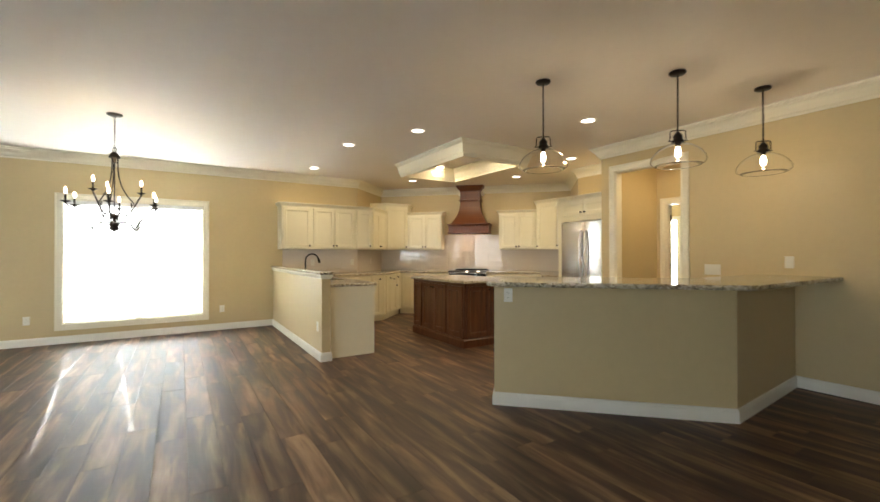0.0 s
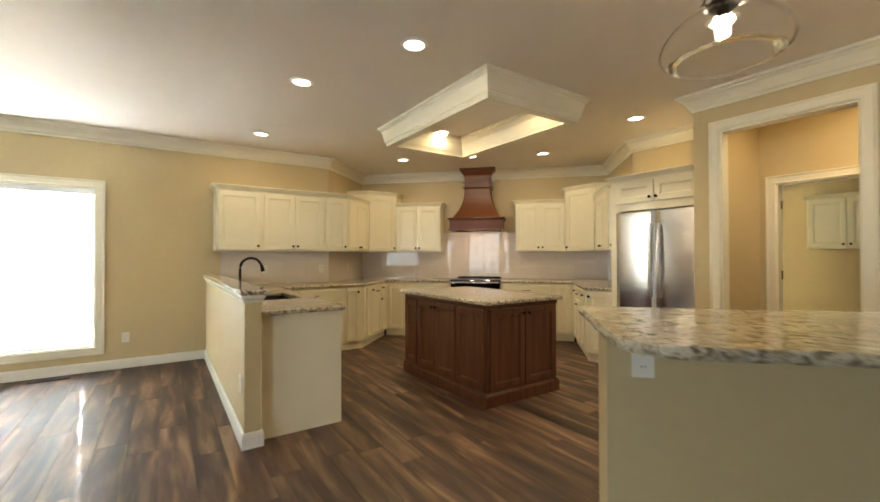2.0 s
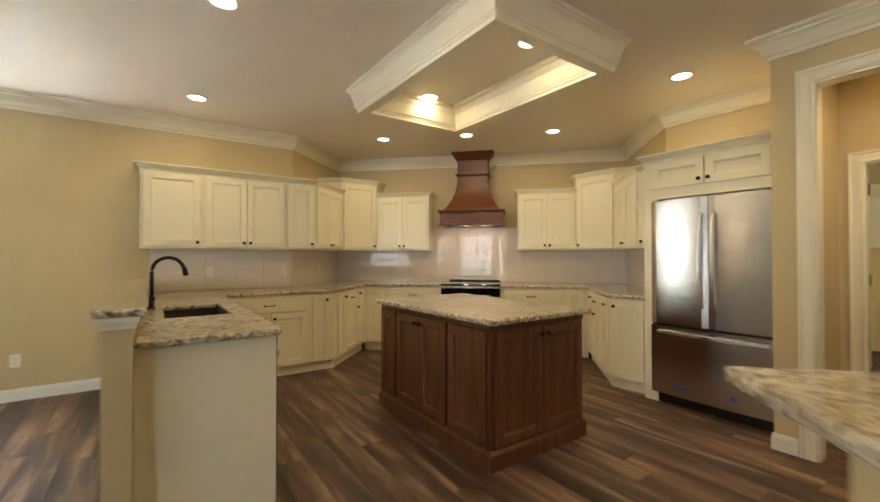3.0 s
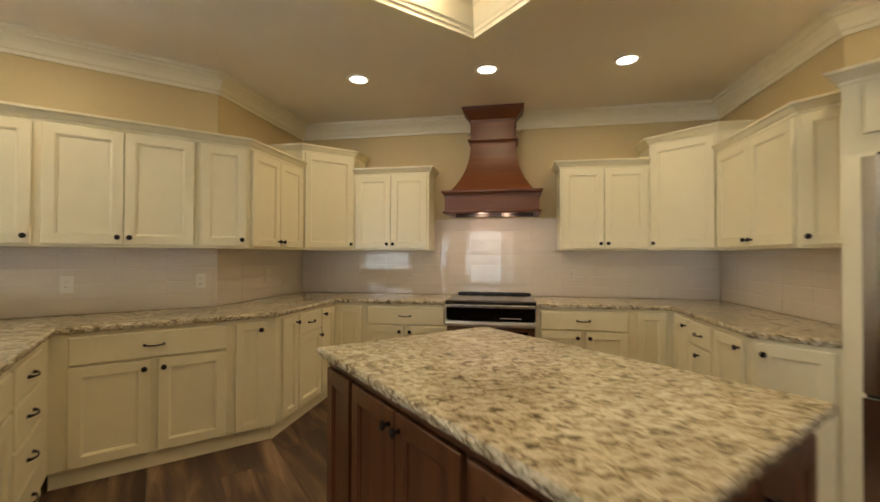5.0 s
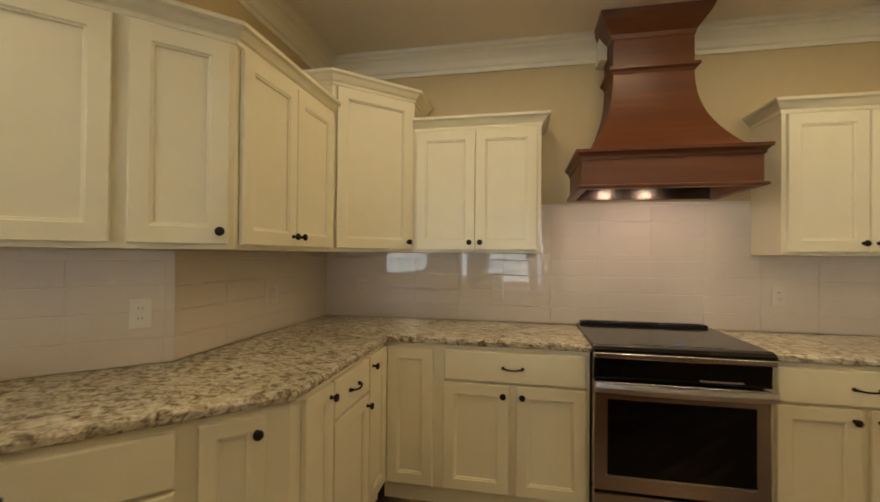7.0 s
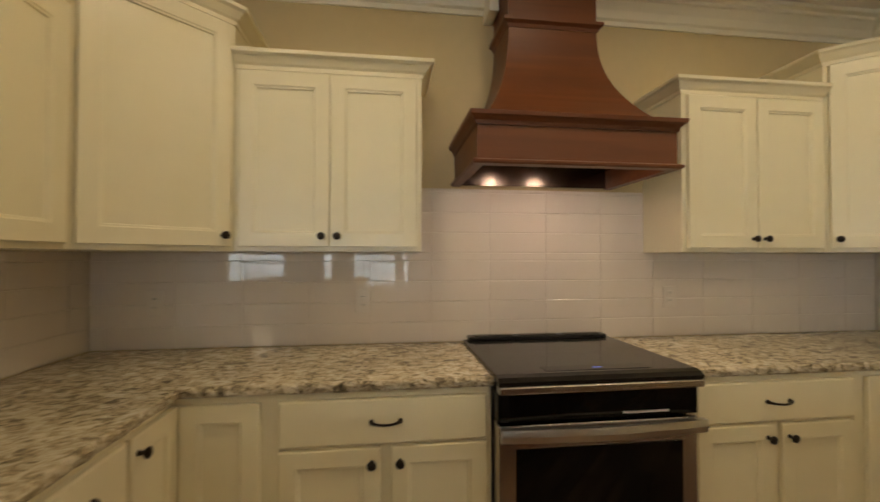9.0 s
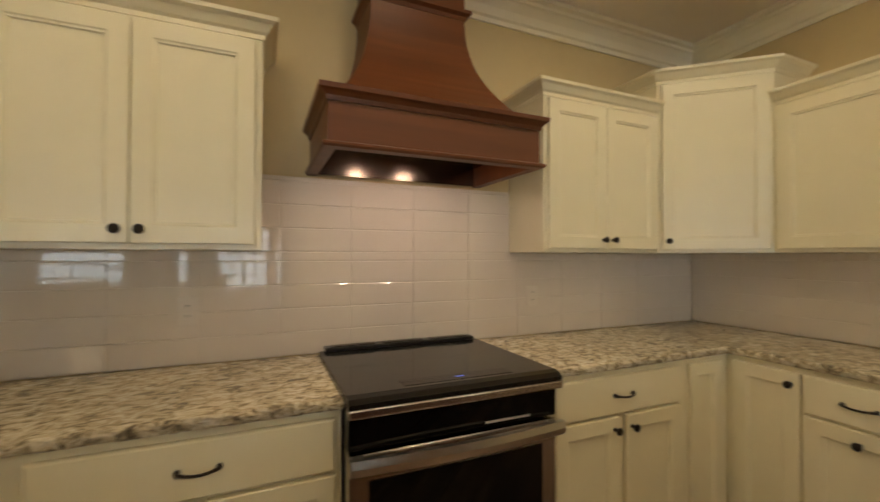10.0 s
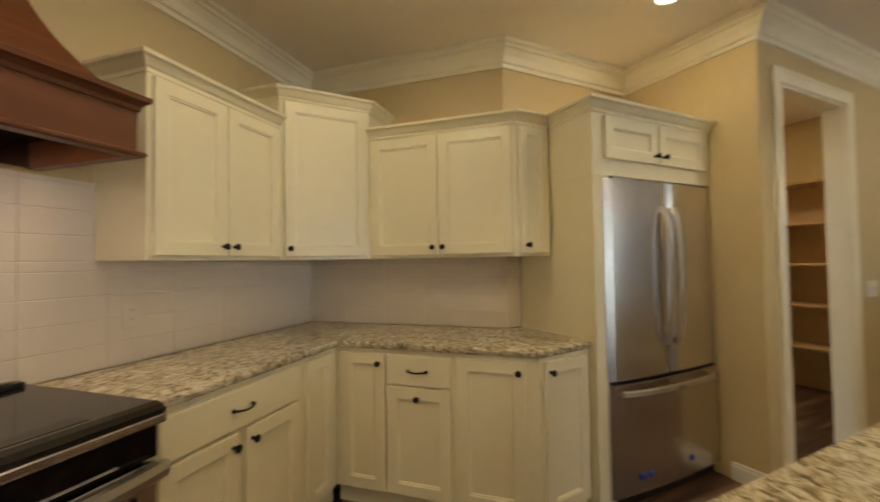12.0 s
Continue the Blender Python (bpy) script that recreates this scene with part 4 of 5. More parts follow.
# ---- range hood ----
def range_hood():
    e = thing("range_hood", "cherry wood range hood with a flared neck and moulded mantle", "range hood")
    z0, z1 = 1.712, 1.912
    x0, x1, yf, yb = CX - 0.425, CX + 0.425, YB - 0.535, YB - 0.004
    t = 0.03
    for q0, q1 in ((x0, x0 + t), (x1 - t, x1)):
        part("side_panel", boxed(q0, yf, z0, q1, yb, z1), CHERRY_H, e)
    part("front_panel", boxed(x0 + t, yf, z0, x1 - t, yf + t, z1), CHERRY_H, e)
    part("top_panel", boxed(x0 + t, yf + t, z1 - 0.02, x1 - t, yb, z1), CHERRY_H, e)
    path = [(x0, yb), (x0, yf), (x1, yf), (x1, yb)]
    part("mantle_moulding", sweep(path, [(0, z1 - 0.045), (0.006, z1 - 0.045), (0.009, z1 - 0.03), (0.02, z1 - 0.018), (0.03, z1 - 0.012), (0.032, z1 + 0.004), (-0.02, z1 + 0.004), (0, z1 - 0.01)]), CHERRY_H, e)
    part("lower_bead", sweep(path, [(0, z0), (0.012, z0), (0.02, z0 + 0.006), (0.02, z0 + 0.014), (0.010, z0 + 0.02), (0, z0 + 0.022)]), CHERRY_H, e)
    bm = bmesh.new()
    rows = []
    n = 14
    for k in range(n + 1):
        u = k / n
        z = z1 + 0.004 + u * (2.43 - z1)
        f = (1 - u) ** 2.3
        hw = 0.216 + (0.385 - 0.216) * f
        y = YB - 0.265 - (0.505 - 0.265) * f
        rows.append([bm.verts.new(p) for p in ((CX - hw, yb, z), (CX - hw, y, z), (CX + hw, y, z), (CX + hw, yb, z))])
    for a_, b_ in zip(rows, rows[1:]):
        for i in range(3):
            bm.faces.new((a_[i], a_[i + 1], b_[i + 1], b_[i]))
    neck = part("neck", bm, CHERRY_H, e)
    yt = YB - 0.265
    part("chimney", boxed(CX - 0.216, yt, 2.43, CX + 0.216, yb, H - 0.004), CHERRY_H, e)
    pth = [(CX - 0.216, yb), (CX - 0.216, yt), (CX + 0.216, yt), (CX + 0.216, yb)]
    part("neck_moulding", sweep(pth, [(0, 2.415), (0.004, 2.415), (0.010, 2.43), (0.026, 2.44), (0.026, 2.455), (0, 2.46)]), CHERRY_H, e)
    part("top_moulding", sweep(pth, [(0, 2.62), (0.006, 2.62), (0.01, 2.645), (0.035, 2.675), (0.062, 2.71), (0.076, 2.735), (0.082, H - 0.003), (0, H - 0.003)]), CHERRY_H, e)
    part("insert", boxed(x0 + t + 0.002, yf + t + 0.002, z0 + 0.095, x1 - t - 0.002, yb - 0.022, z0 + 0.13), DARKSTEEL, e, "dark steel fan insert")
    part("liner", boxed(x0 + t + 0.002, yb - 0.02, z0 + 0.004, x1 - t - 0.002, yb - 0.012, z0 + 0.13), DARKSTEEL, e, "steel back liner")
    for k, x in enumerate((CX - 0.15, CX + 0.12)):
        part("lamp_lens", lathe([(0, z0 + 0.090), (0.028, z0 + 0.090), (0.032, z0 + 0.094), (0, z0 + 0.0945)], 16, m=pose(x, yf + 0.16, 0)), LENS, e, "lit round hood lamp")
        lamp("hood_lamp", "AREA", pose(x, yf + 0.16, z0 + 0.086), HOOD_W, (1.0, 0.70, 0.50), 0.06, shape="DISK")


range_hood()


# ---- range ----
def prism_x(x0, x1, pts):
    """A bar along x with the cross-section pts in y and z."""
    bm = bmesh.new()
    a, b = [bm.verts.new((x0, y, z)) for y, z in pts], [bm.verts.new((x1, y, z)) for y, z in pts]
    n = len(pts)
    for k in range(n):
        bm.faces.new((a[k], a[(k + 1) % n], b[(k + 1) % n], b[k]))
    bm.faces.new(a)
    bm.faces.new(b[::-1])
    return bm


def range_oven():
    e = thing("range_oven", "stainless steel slide-in range with black glass cooktop", "range", pose(RX0, YB - 0.64, 0))
    w_ = RX1 - RX0
    part("body", boxed(0.004, 0.03, 0.06, w_ - 0.004, 0.62, 0.905), BLACK, e)
    part("cooktop", boxed(-0.004, -0.035, 0.912, w_ + 0.004, 0.60, 0.930, bev=0.003), COOK, e, "black glass cooktop")
    part("rear_vent", boxed(0.02, 0.565, 0.930, w_ - 0.02, 0.625, 0.948, bev=0.005), BLACK, e)
    for k in range(3):
        part("vent_slot", boxed(0.05 + k * 0.235, 0.573, 0.9481, 0.245 + k * 0.235, 0.612, 0.9515, bev=0.001), GLOSS, e)
    part("front_slope", prism_x(-0.004, w_ + 0.004, [(-0.034, 0.90), (-0.034, 0.9295), (-0.056, 0.924), (-0.074, 0.912), (-0.074, 0.90)]), COOK, e, "black glass front slope")
    part("front_trim", boxed(-0.004, -0.08, 0.87, w_ + 0.004, -0.034, 0.899, bev=0.006), STEEL, e, "steel front lip")
    part("control_panel", boxed(0.0, -0.045, 0.762, w_, 0.03, 0.869, bev=0.006), GLOSS, e, "black glass control panel")
    part("touch_display", boxed(0.19, -0.012, 0.9301, 0.60, 0.05, 0.9312, bev=0.0004), GLOSS, e)
    part("display_light", boxed(0.385, 0.012, 0.9313, 0.42, 0.022, 0.9316), DISPLAY, e, "blue lit display")
    part("vent_strip", boxed(0.47, -0.0485, 0.777, 0.65, -0.044, 0.784), ALU, e)
    door = part("oven_door", boxed(0.002, -0.045, 0.225, w_ - 0.002, 0.03, 0.752, bev=0.006), STEEL, e)
    part("door_window", boxed(0.065, -0.0485, 0.305, w_ - 0.065, -0.044, 0.668, bev=0.001), GLOSS, door, "black glass oven window")
    part("window_edge", boxed(0.062, -0.050, 0.297, w_ - 0.062, -0.044, 0.304), ALU, door)
    pts = arc(lambda u: (0.0 + w_ * u, -0.085 - 0.022 * math.sin(math.pi * u), 0.735), 16)
    bm = bmesh.new()
    rows = [[bm.verts.new((x, y + dy, z + dz)) for dy, dz in ((0.012, -0.023), (-0.008, -0.023), (-0.013, 0), (-0.008, 0.023), (0.012, 0.023))] for x, y, z in pts]
    for a_, b_ in zip(rows, rows[1:]):
        for i in range(5):
            bm.faces.new((a_[i], a_[(i + 1) % 5], b_[(i + 1) % 5], b_[i]))
    bm.faces.new(rows[0])
    bm.faces.new(rows[-1])
    for x in (0.03, w_ - 0.03):
        box(bm, x - 0.015, -0.08, 0.72, x + 0.015, -0.04, 0.75)
    part("handle", bm, ALU, door, "curved steel bar handle")
    part("drawer", boxed(0.002, -0.045, 0.065, w_ - 0.002, 0.03, 0.212, bev=0.006), STEEL, e)
    part("toe_kick", boxed(0.02, 0.02, 0.0, w_ - 0.02, 0.05, 0.06), BLACK, e)


range_oven()


# ---- refrigerator, panel and the cabinet above ----
FRM = edge_frame(SD(8.445, 7.153), SD(8.445, 5.82))
FW_ = (7.153 - 5.82) / R2


def refrigerator():
    e = thing("refrigerator", "stainless steel french-door refrigerator with bottom freezer drawer", "refrigerator", FRM)
    part("body", boxed(0.004, 0.06, 0.05, FW_ - 0.004, 0.55, 1.765), mat("grey_steel_side", (0.16, 0.155, 0.15), 0.4, 0.6, grain=0.05), e)
    m_ = FW_ / 2
    for k, (x0, x1) in enumerate(((0.0, m_ - 0.003), (m_ + 0.003, FW_))):
        bm = bmesh.new()
        n = 10
        rows = []
        for i in range(n + 1):
            x = x0 + (x1 - x0) * i / n
            bow = 0.022 * (1 - ((x - m_) / m_) ** 2)
            edge = -0.012 if i in (0, n) else 0
            y = -bow - edge
            rows.append([bm.verts.new((x, 0.055, 0.70)), bm.verts.new((x, y, 0.70)), bm.verts.new((x, y, 1.78)), bm.verts.new((x, 0.055, 1.78))])
        for a_, b_ in zip(rows, rows[1:]):
            for i in range(4):
                bm.faces.new((a_[i], a_[(i + 1) % 4], b_[(i + 1) % 4], b_[i]))
        bm.faces.new(rows[0])
        bm.faces.new(rows[-1])
        d = part("door", bm, STEEL, e, smooth=False)
        hx = m_ - 0.045 if k == 0 else m_ + 0.045
        pts = arc(lambda u: (hx, -0.03 - 0.045 * math.sin(math.pi * u) ** 0.5, 0.86 + 0.78 * u), 16)
        bm = bmesh.new()
        rows = [[bm.verts.new((x + dx, y + dy, z)) for dx, dy in ((-0.016, 0.006), (-0.010, -0.010), (0.010, -0.010), (0.016, 0.006))] for x, y, z in pts]
        for a_, b_ in zip(rows, rows[1:]):
            for i in range(4):
                bm.faces.new((a_[i], a_[(i + 1) % 4], b_[(i + 1) % 4], b_[i]))
        bm.faces.new(rows[0])
        bm.faces.new(rows[-1])
        for z in (0.875, 1.625):
            box(bm, hx - 0.010, -0.035, z - 0.015, hx + 0.010, -0.006, z + 0.015)
        part("handle", bm, ALU, d, "curved steel handle")
    bm = bmesh.new()
    n, rows = 12, []
    for i in range(n + 1):
        x = FW_ * i / n
        y = -0.022 * (1 - ((x - m_) / m_) ** 2)
        rows.append([bm.verts.new((x, 0.055, 0.09)), bm.verts.new((x, y, 0.09)), bm.verts.new((x, y, 0.68)), bm.verts.new((x, 0.055, 0.68))])
    for a_, b_ in zip(rows, rows[1:]):
        for i in range(4):
            bm.faces.new((a_[i], a_[(i + 1) % 4], b_[(i + 1) % 4], b_[i]))
    bm.faces.new(rows[0])
    bm.faces.new(rows[-1])
    dr = part("freezer_drawer", bm, STEEL, e)
    pts = arc(lambda u: (0.07 + (FW_ - 0.14) * u, -0.03 - 0.045 * math.sin(math.pi * u) ** 0.5, 0.635), 16)
    bm = bmesh.new()
    rows = [[bm.verts.new((x, y + dy, z + dz)) for dy, dz in ((0.006, -0.016), (-0.010, -0.010), (-0.010, 0.010), (0.006, 0.016))] for x, y, z in pts]
    for a_, b_ in zip(rows, rows[1:]):
        for i in range(4):
            bm.faces.new((a_[i], a_[(i + 1) % 4], b_[(i + 1) % 4], b_[i]))
    bm.faces.new(rows[0])
    bm.faces.new(rows[-1])
    part("handle", bm, ALU, dr, "curved steel handle")
    part("gasket", boxed(0.01, 0.01, 0.682, FW_ - 0.01, 0.05, 0.698), BLACK, e)
    part("toe_grille", boxed(0.01, 0.03, 0.012, FW_ - 0.01, 0.08, 0.085), BLACK, e)
    for x in (0.05, FW_ - 0.05):
        part("foot", lathe([(0, 0), (0.02, 0), (0.02, 0.012), (0.012, 0.014), (0.012, 0.05), (0, 0.05)], 10, m=pose(x, 0.12, 0)), BLACK, e)
        part("hinge_cover", boxed(x - 0.045, 0.02, 1.7805, x + 0.045, 0.11, 1.795, bev=0.003), BLACK, e)
    for x, z in ((0.20, 0.16), (0.27, 0.16), (0.62, 0.17)):
        part("tape_tab", boxed(x, -0.026, z, x + 0.03, -0.0135, z + 0.028), TAPE, e, "small blue film tab")


refrigerator()
fa, fb = SD(F_S, PAN_D), SD(F_S, DP + 0.012)
fw = width(fa, fb)
fc = cabinet("refrigerator_cabinet", "cream two-door cabinet with tall side panel round the refrigerator", [fa, fb, SD(SR - 0.006, DP + 0.012), SD(SR - 0.006, PAN_D)], 1.797, U1, fa, fb, [("door", 0.08, fw / 2 - 0.006, 1.885, U1 - 0.03, "br"), ("door", fw / 2 + 0.006, fw - 0.07, 1.885, U1 - 0.03, "bl")], group=UG)
part("side_panel", prism([SD(F_S, PAN_D), SD(SR - 0.006, PAN_D), SD(SR - 0.006, PAN_D - 0.03 * R2), SD(F_S + 0.03, PAN_D - 0.03 * R2), SD(F_S + 0.03, PAN_D - 0.165), SD(F_S, PAN_D - 0.165)], 0.0, 1.796), CREAM, fc)

# ---- ceiling tray ----
TS0, TS1, TD0, TD1, TZ = 5.31, 6.87, 6.66, 9.15, 2.54
TO = [SD(TS0, TD0), SD(TS1, TD0), SD(TS1, TD1), SD(TS0, TD1)]
q = 0.085 * R2
TI = [SD(TS0 + q, TD0 + q), SD(TS1 - q, TD0 + q), SD(TS1 - q, TD1 - q), SD(TS0 + q, TD1 - q)]
tray = thing("ceiling_tray", "cream dropped ceiling frame with stepped crown over the island", "ceiling tray", kind="structure")
bm = bmesh.new()
lo_o, lo_i = [bm.verts.new((*p, TZ)) for p in TO], [bm.verts.new((*p, TZ)) for p in TI]
hi_o, hi_i = [bm.verts.new((*p, H - 0.001)) for p in TO], [bm.verts.new((*p, H - 0.001)) for p in TI]
for k in range(4):
    j = (k + 1) % 4
    for a_, b_ in ((lo_o, lo_i), (lo_o, hi_o), (lo_i, hi_i), (hi_o, hi_i)):
        bm.faces.new((a_[k], a_[j], b_[j], b_[k]))
part("soffit", bm, TRIM, tray)
TC = [(0, TZ + 0.03), (0.006, TZ + 0.03), (0.010, TZ + 0.045), (0.018, TZ + 0.05), (0.02, TZ + 0.065), (0.045, H - 0.055), (0.06, H - 0.038), (0.062, H - 0.028), (0.076, H - 0.02), (0.076, H - 0.001), (0, H - 0.001)]
part("outer_crown", sweep(TO, TC, closed=True), TRIM, tray)
TCI = [(0, TZ + 0.025), (0.008, TZ + 0.025), (0.012, TZ + 0.04), (0.02, TZ + 0.05), (0.05, H - 0.085), (0.075, H - 0.05), (0.078, H - 0.04), (0.10, H - 0.03), (0.10, H - 0.002), (0, H - 0.002)]
part("inner_crown", sweep(TI, TCI, side=-1, closed=True), TRIM, tray)

# ---- lamps ----
CANS = [(-3.454, 7.159), (-2.222, 5.912), (-1.145, 5.508), (0.793, 5.566), (0.777, 7.44), (-2.172, 8.765), (-1.13, 8.769), (-0.11, 8.79), (-1.332, 7.52), (-0.47, 6.68)]


def recessed_light(x, y):
    e = thing("recessed_light", "lit round recessed ceiling light with a white trim", "ceiling light", pose(x, y, H), group="recessed ceiling lights")
    part("trim_ring", lathe([(0.068, 0), (0.068, -0.006), (0.074, -0.010), (0.088, -0.009), (0.094, -0.003), (0.094, 0)], 28, closed=True), BASEW, e, smooth=True)
    part("lens", lathe([(0, -0.004), (0.0675, -0.004), (0.0675, -0.001), (0, -0.001)], 28), LENS, e, "glowing round lens")
    lamp("can_lamp", "AREA", pose(x, y, H - 0.012), CAN_W, WARM, 0.13, shape="DISK")


for x, y in CANS:
    recessed_light(x, y)


def pendant(x, y):
    e = thing("pendant_light", "bronze pendant light with a clear glass dome shade, lit", "pendant light", pose(x, y, 0), group="pendant lights over the bar")
    part("canopy", lathe([(0, H - 0.001), (0.062, H - 0.001), (0.064, H - 0.012), (0.055, H - 0.022), (0.012, H - 0.026), (0, H - 0.026)], 24), BRONZE, e, smooth=True)
    part("rod", tube([(0, 0, H - 0.02), (0, 0, 2.27)], 0.006, 10), BRONZE, e, smooth=True)
    part("socket", lathe([(0, 2.275), (0.012, 2.272), (0.028, 2.25), (0.034, 2.24), (0.034, 2.21), (0.042, 2.205), (0.046, 2.195), (0.046, 2.184), (0.02, 2.18), (0.018, 2.155), (0, 2.155)], 18), BRONZE, e, smooth=True)
    for s in (-1, 1):
        part("yoke", tube([(s * 0.008, 0, 2.283), (s * 0.045, 0, 2.283), (s * 0.056, 0, 2.272), (s * 0.058, 0, 2.21), (s * 0.07, 0, 2.20), (s * 0.04, 0, 2.196)], 0.0045, 8), BRONZE, e)
    outer = [(0.046, 2.19), (0.05, 2.176), (0.07, 2.168), (0.105, 2.155), (0.14, 2.134), (0.17, 2.106), (0.192, 2.076), (0.202, 2.05), (0.203, 2.034), (0.195, 2.016), (0.176, 2.002), (0.15, 1.995)]
    inner = [(r - 0.003, z - 0.0015) for r, z in outer]
    sh = part("shade", lathe(outer + inner[::-1], 40, closed=True), SHADE, e, "clear glass dome", smooth=True)
    sh.visible_shadow = False
    part("bulb", lathe([(0, 2.155), (0.012, 2.152), (0.017, 2.135), (0.022, 2.108), (0.02, 2.082), (0.01, 2.066), (0, 2.062)], 14), BULB, e, "glowing bulb", smooth=True)
    lamp("pendant_lamp", "POINT", pose(x, y, 2.04), PEND_W, (1.0, 0.76, 0.48), 0.005)


for x, y in ((0.281, 4.392), (1.342, 4.451), (2.192, 4.969)):
    pendant(x, y)


def chandelier(x, y):
    e = thing("chandelier", "dark bronze candle chandelier with curved arms, lit bulbs", "chandelier", pose(x, y, 0))
    part("canopy", lathe([(0, H - 0.001), (0.07, H - 0.001), (0.07, H - 0.01), (0.05, H - 0.022), (0.01, H - 0.028), (0, H - 0.028)], 24), BRONZE, e, smooth=True)
    bm = bmesh.new()
    z = H - 0.03
    k = 0
    while z > 2.40:
        ring = arc(lambda u: (0.008 * math.cos(2 * math.pi * u), 0, z - 0.014 + 0.016 * math.sin(2 * math.pi * u)), 10)
        if k % 2:
            ring = [(0, a_, c_) for a_, _, c_ in ring]
        tube(ring, 0.0022, 5, bm)
        z -= 0.025
        k += 1
    part("chain", bm, BRONZE, e)
    part("top_ring", tube(arc(lambda u: (0.026 * math.cos(2 * math.pi * u), 0, 2.385 + 0.026 * math.sin(2 * math.pi * u)), 18), 0.004, 6), BRONZE, e)
    part("top_cap", lathe([(0, 2.362), (0.012, 2.36), (0.03, 2.345), (0.05, 2.31), (0.052, 2.298), (0.02, 2.295), (0.016, 2.25), (0, 2.25)], 18), BRONZE, e, smooth=True)
    part("stem", tube([(0, 0, 2.27), (0, 0, 1.55)], 0.006, 8), BRONZE, e)
    part("hub", lathe([(0, 1.50), (0.008, 1.505), (0.006, 1.52), (0.014, 1.53), (0.034, 1.54), (0.048, 1.56), (0.034, 1.578), (0.055, 1.595), (0.022, 1.61), (0.014, 1.66), (0.03, 1.675), (0.038, 1.69), (0.014, 1.71), (0, 1.71)], 18), BRONZE, e, smooth=True)
    for k in range(3):
        t = 2 * math.pi * (k / 3 + 0.1)
        c, s = math.cos(t), math.sin(t)
        ctrl = arc(lambda u: (0.028 + 0.13 * u ** 3, 2.30 - 0.46 * u), 10) + [(0.17, 1.82), (0.155, 1.795), (0.145, 1.83), (0.15, 1.76), (0.11, 1.70), (0.05, 1.66), (0.015, 1.655)]
        part("strut", tube([(r * c, r * s, z_) for r, z_ in ctrl], 0.006, 6), BRONZE, e)
    for tier, n, r1, zc, ph in (("lower", 6, 0.405, 1.80, 0.26), ("upper", 3, 0.235, 1.935, 0.62)):
        for k in range(n):
            t = 2 * math.pi * k / n + ph
            c, s = math.cos(t), math.sin(t)
            z_h = 1.60 if tier == "lower" else 1.69

            def place(u):
                r = 0.02 + (r1 - 0.02) * (u + 0.10 * math.sin(2 * math.pi * u))
                zz = z_h - 0.075 * math.sin(math.pi * u) ** 1.5 * (1 if tier == "lower" else 0.6) + (zc - 0.02 - z_h) * u ** 3 + 0.05 * math.sin(math.pi * min(1, 2.5 * u)) * (1 if u < 0.4 else 0)
                return (r * c, r * s, zz)

            arm = part("arm", tube(arc(place, 18), 0.0075, 6), BRONZE, e)
            mk = pose(r1 * c, r1 * s, zc)
            part("cup", lathe([(0, -0.02), (0.010, -0.018), (0.014, -0.008), (0.038, 0.0), (0.042, 0.006), (0.014, 0.004), (0, 0.004)], 14, m=mk), BRONZE, arm, smooth=True)
            part("candle", lathe([(0, 0.004), (0.009, 0.004), (0.009, 0.075), (0, 0.075)], 10, m=mk), BRONZE, arm)
            part("bulb", lathe([(0, 0.075), (0.009, 0.083), (0.013, 0.10), (0.010, 0.12), (0.003, 0.14), (0, 0.142)], 10, m=mk), BULB, arm, "glowing candle bulb", smooth=True)
    lamp("chandelier_lamp", "POINT", pose(x, y, 2.02), 2.2, (1.0, 0.78, 0.5), 0.2)


chandelier(-4.096, 4.24)


# ---- outlets, switches, vent ----
def wall_plate(name, label, m, gangs=1, duplex=True, PLATE=PLATE):
    e = thing(name, label, name.split("_")[-1], m)
    w_ = 0.072 + 0.046 * (gangs - 1)
    part("plate", boxed(-w_ / 2, -0.006, -0.058, w_ / 2, 0, 0.058, bev=0.002), PLATE, e)
    for g in range(gangs):
        x = (g - (gangs - 1) / 2) * 0.046
        if duplex:
            for z in (-0.02, 0.02):
                r = part("receptacle", boxed(x - 0.016, -0.0085, z - 0.014, x + 0.016, -0.0055, z + 0.014, bev=0.002), PLATE, e)
                for dx in (-0.006, 0.006):
                    part("slot", boxed(x + dx - 0.0012, -0.0092, z - 0.003, x + dx + 0.0012, -0.008, z + 0.005), BLACK, r)
        else:
            part("toggle", boxed(x - 0.005, -0.016, -0.010, x + 0.005, -0.005, 0.012, bev=0.002), PLATE, e)
    return e


def on_edge(a, b, p, z):
    f = edge_frame(a, b)
    l = f.inverted() @ Vector((p[0], p[1], 0))
    return f @ pose(l.x, 0, z)


wall_plate("wall_outlet", "white duplex outlet low on the beige wall", on_edge(P7, (WL, YL), SD(1.831, DL), 0.357))
wall_plate("wall_outlet", "white duplex outlet low on the beige wall", on_edge(P7, (WL, YL), SD(-1.58, DL), 0.357))
wall_plate("wall_outlet", "white outlet on the bar wall", pose(-0.014, PEN_Y, 0.935))
wall_plate("wall_outlet", "white outlet low on the half wall", on_edge(SD(HW_S0, DL), SD(HW_S0, HW_D0), SD(HW_S0, 7.75), 0.40))
wall_plate("wall_switch", "white three-gang light switch on the beige wall", HF @ pose((DP - 3.774) / R2, 0, 1.105), 3, False)
wall_plate("wall_switch", "white single light switch on the beige wall", HF @ pose((DP - 2.804) / R2, 0, 1.198), 1, False)
TT = 0.0068
for s, z in ((3.985, 1.12), (5.095, 1.118)):
    wall_plate("wall_outlet", "white duplex outlet on the tiled backsplash", on_edge(P7, (WL, YL), SD(s, DL), z) @ pose(0, -TT, 0))
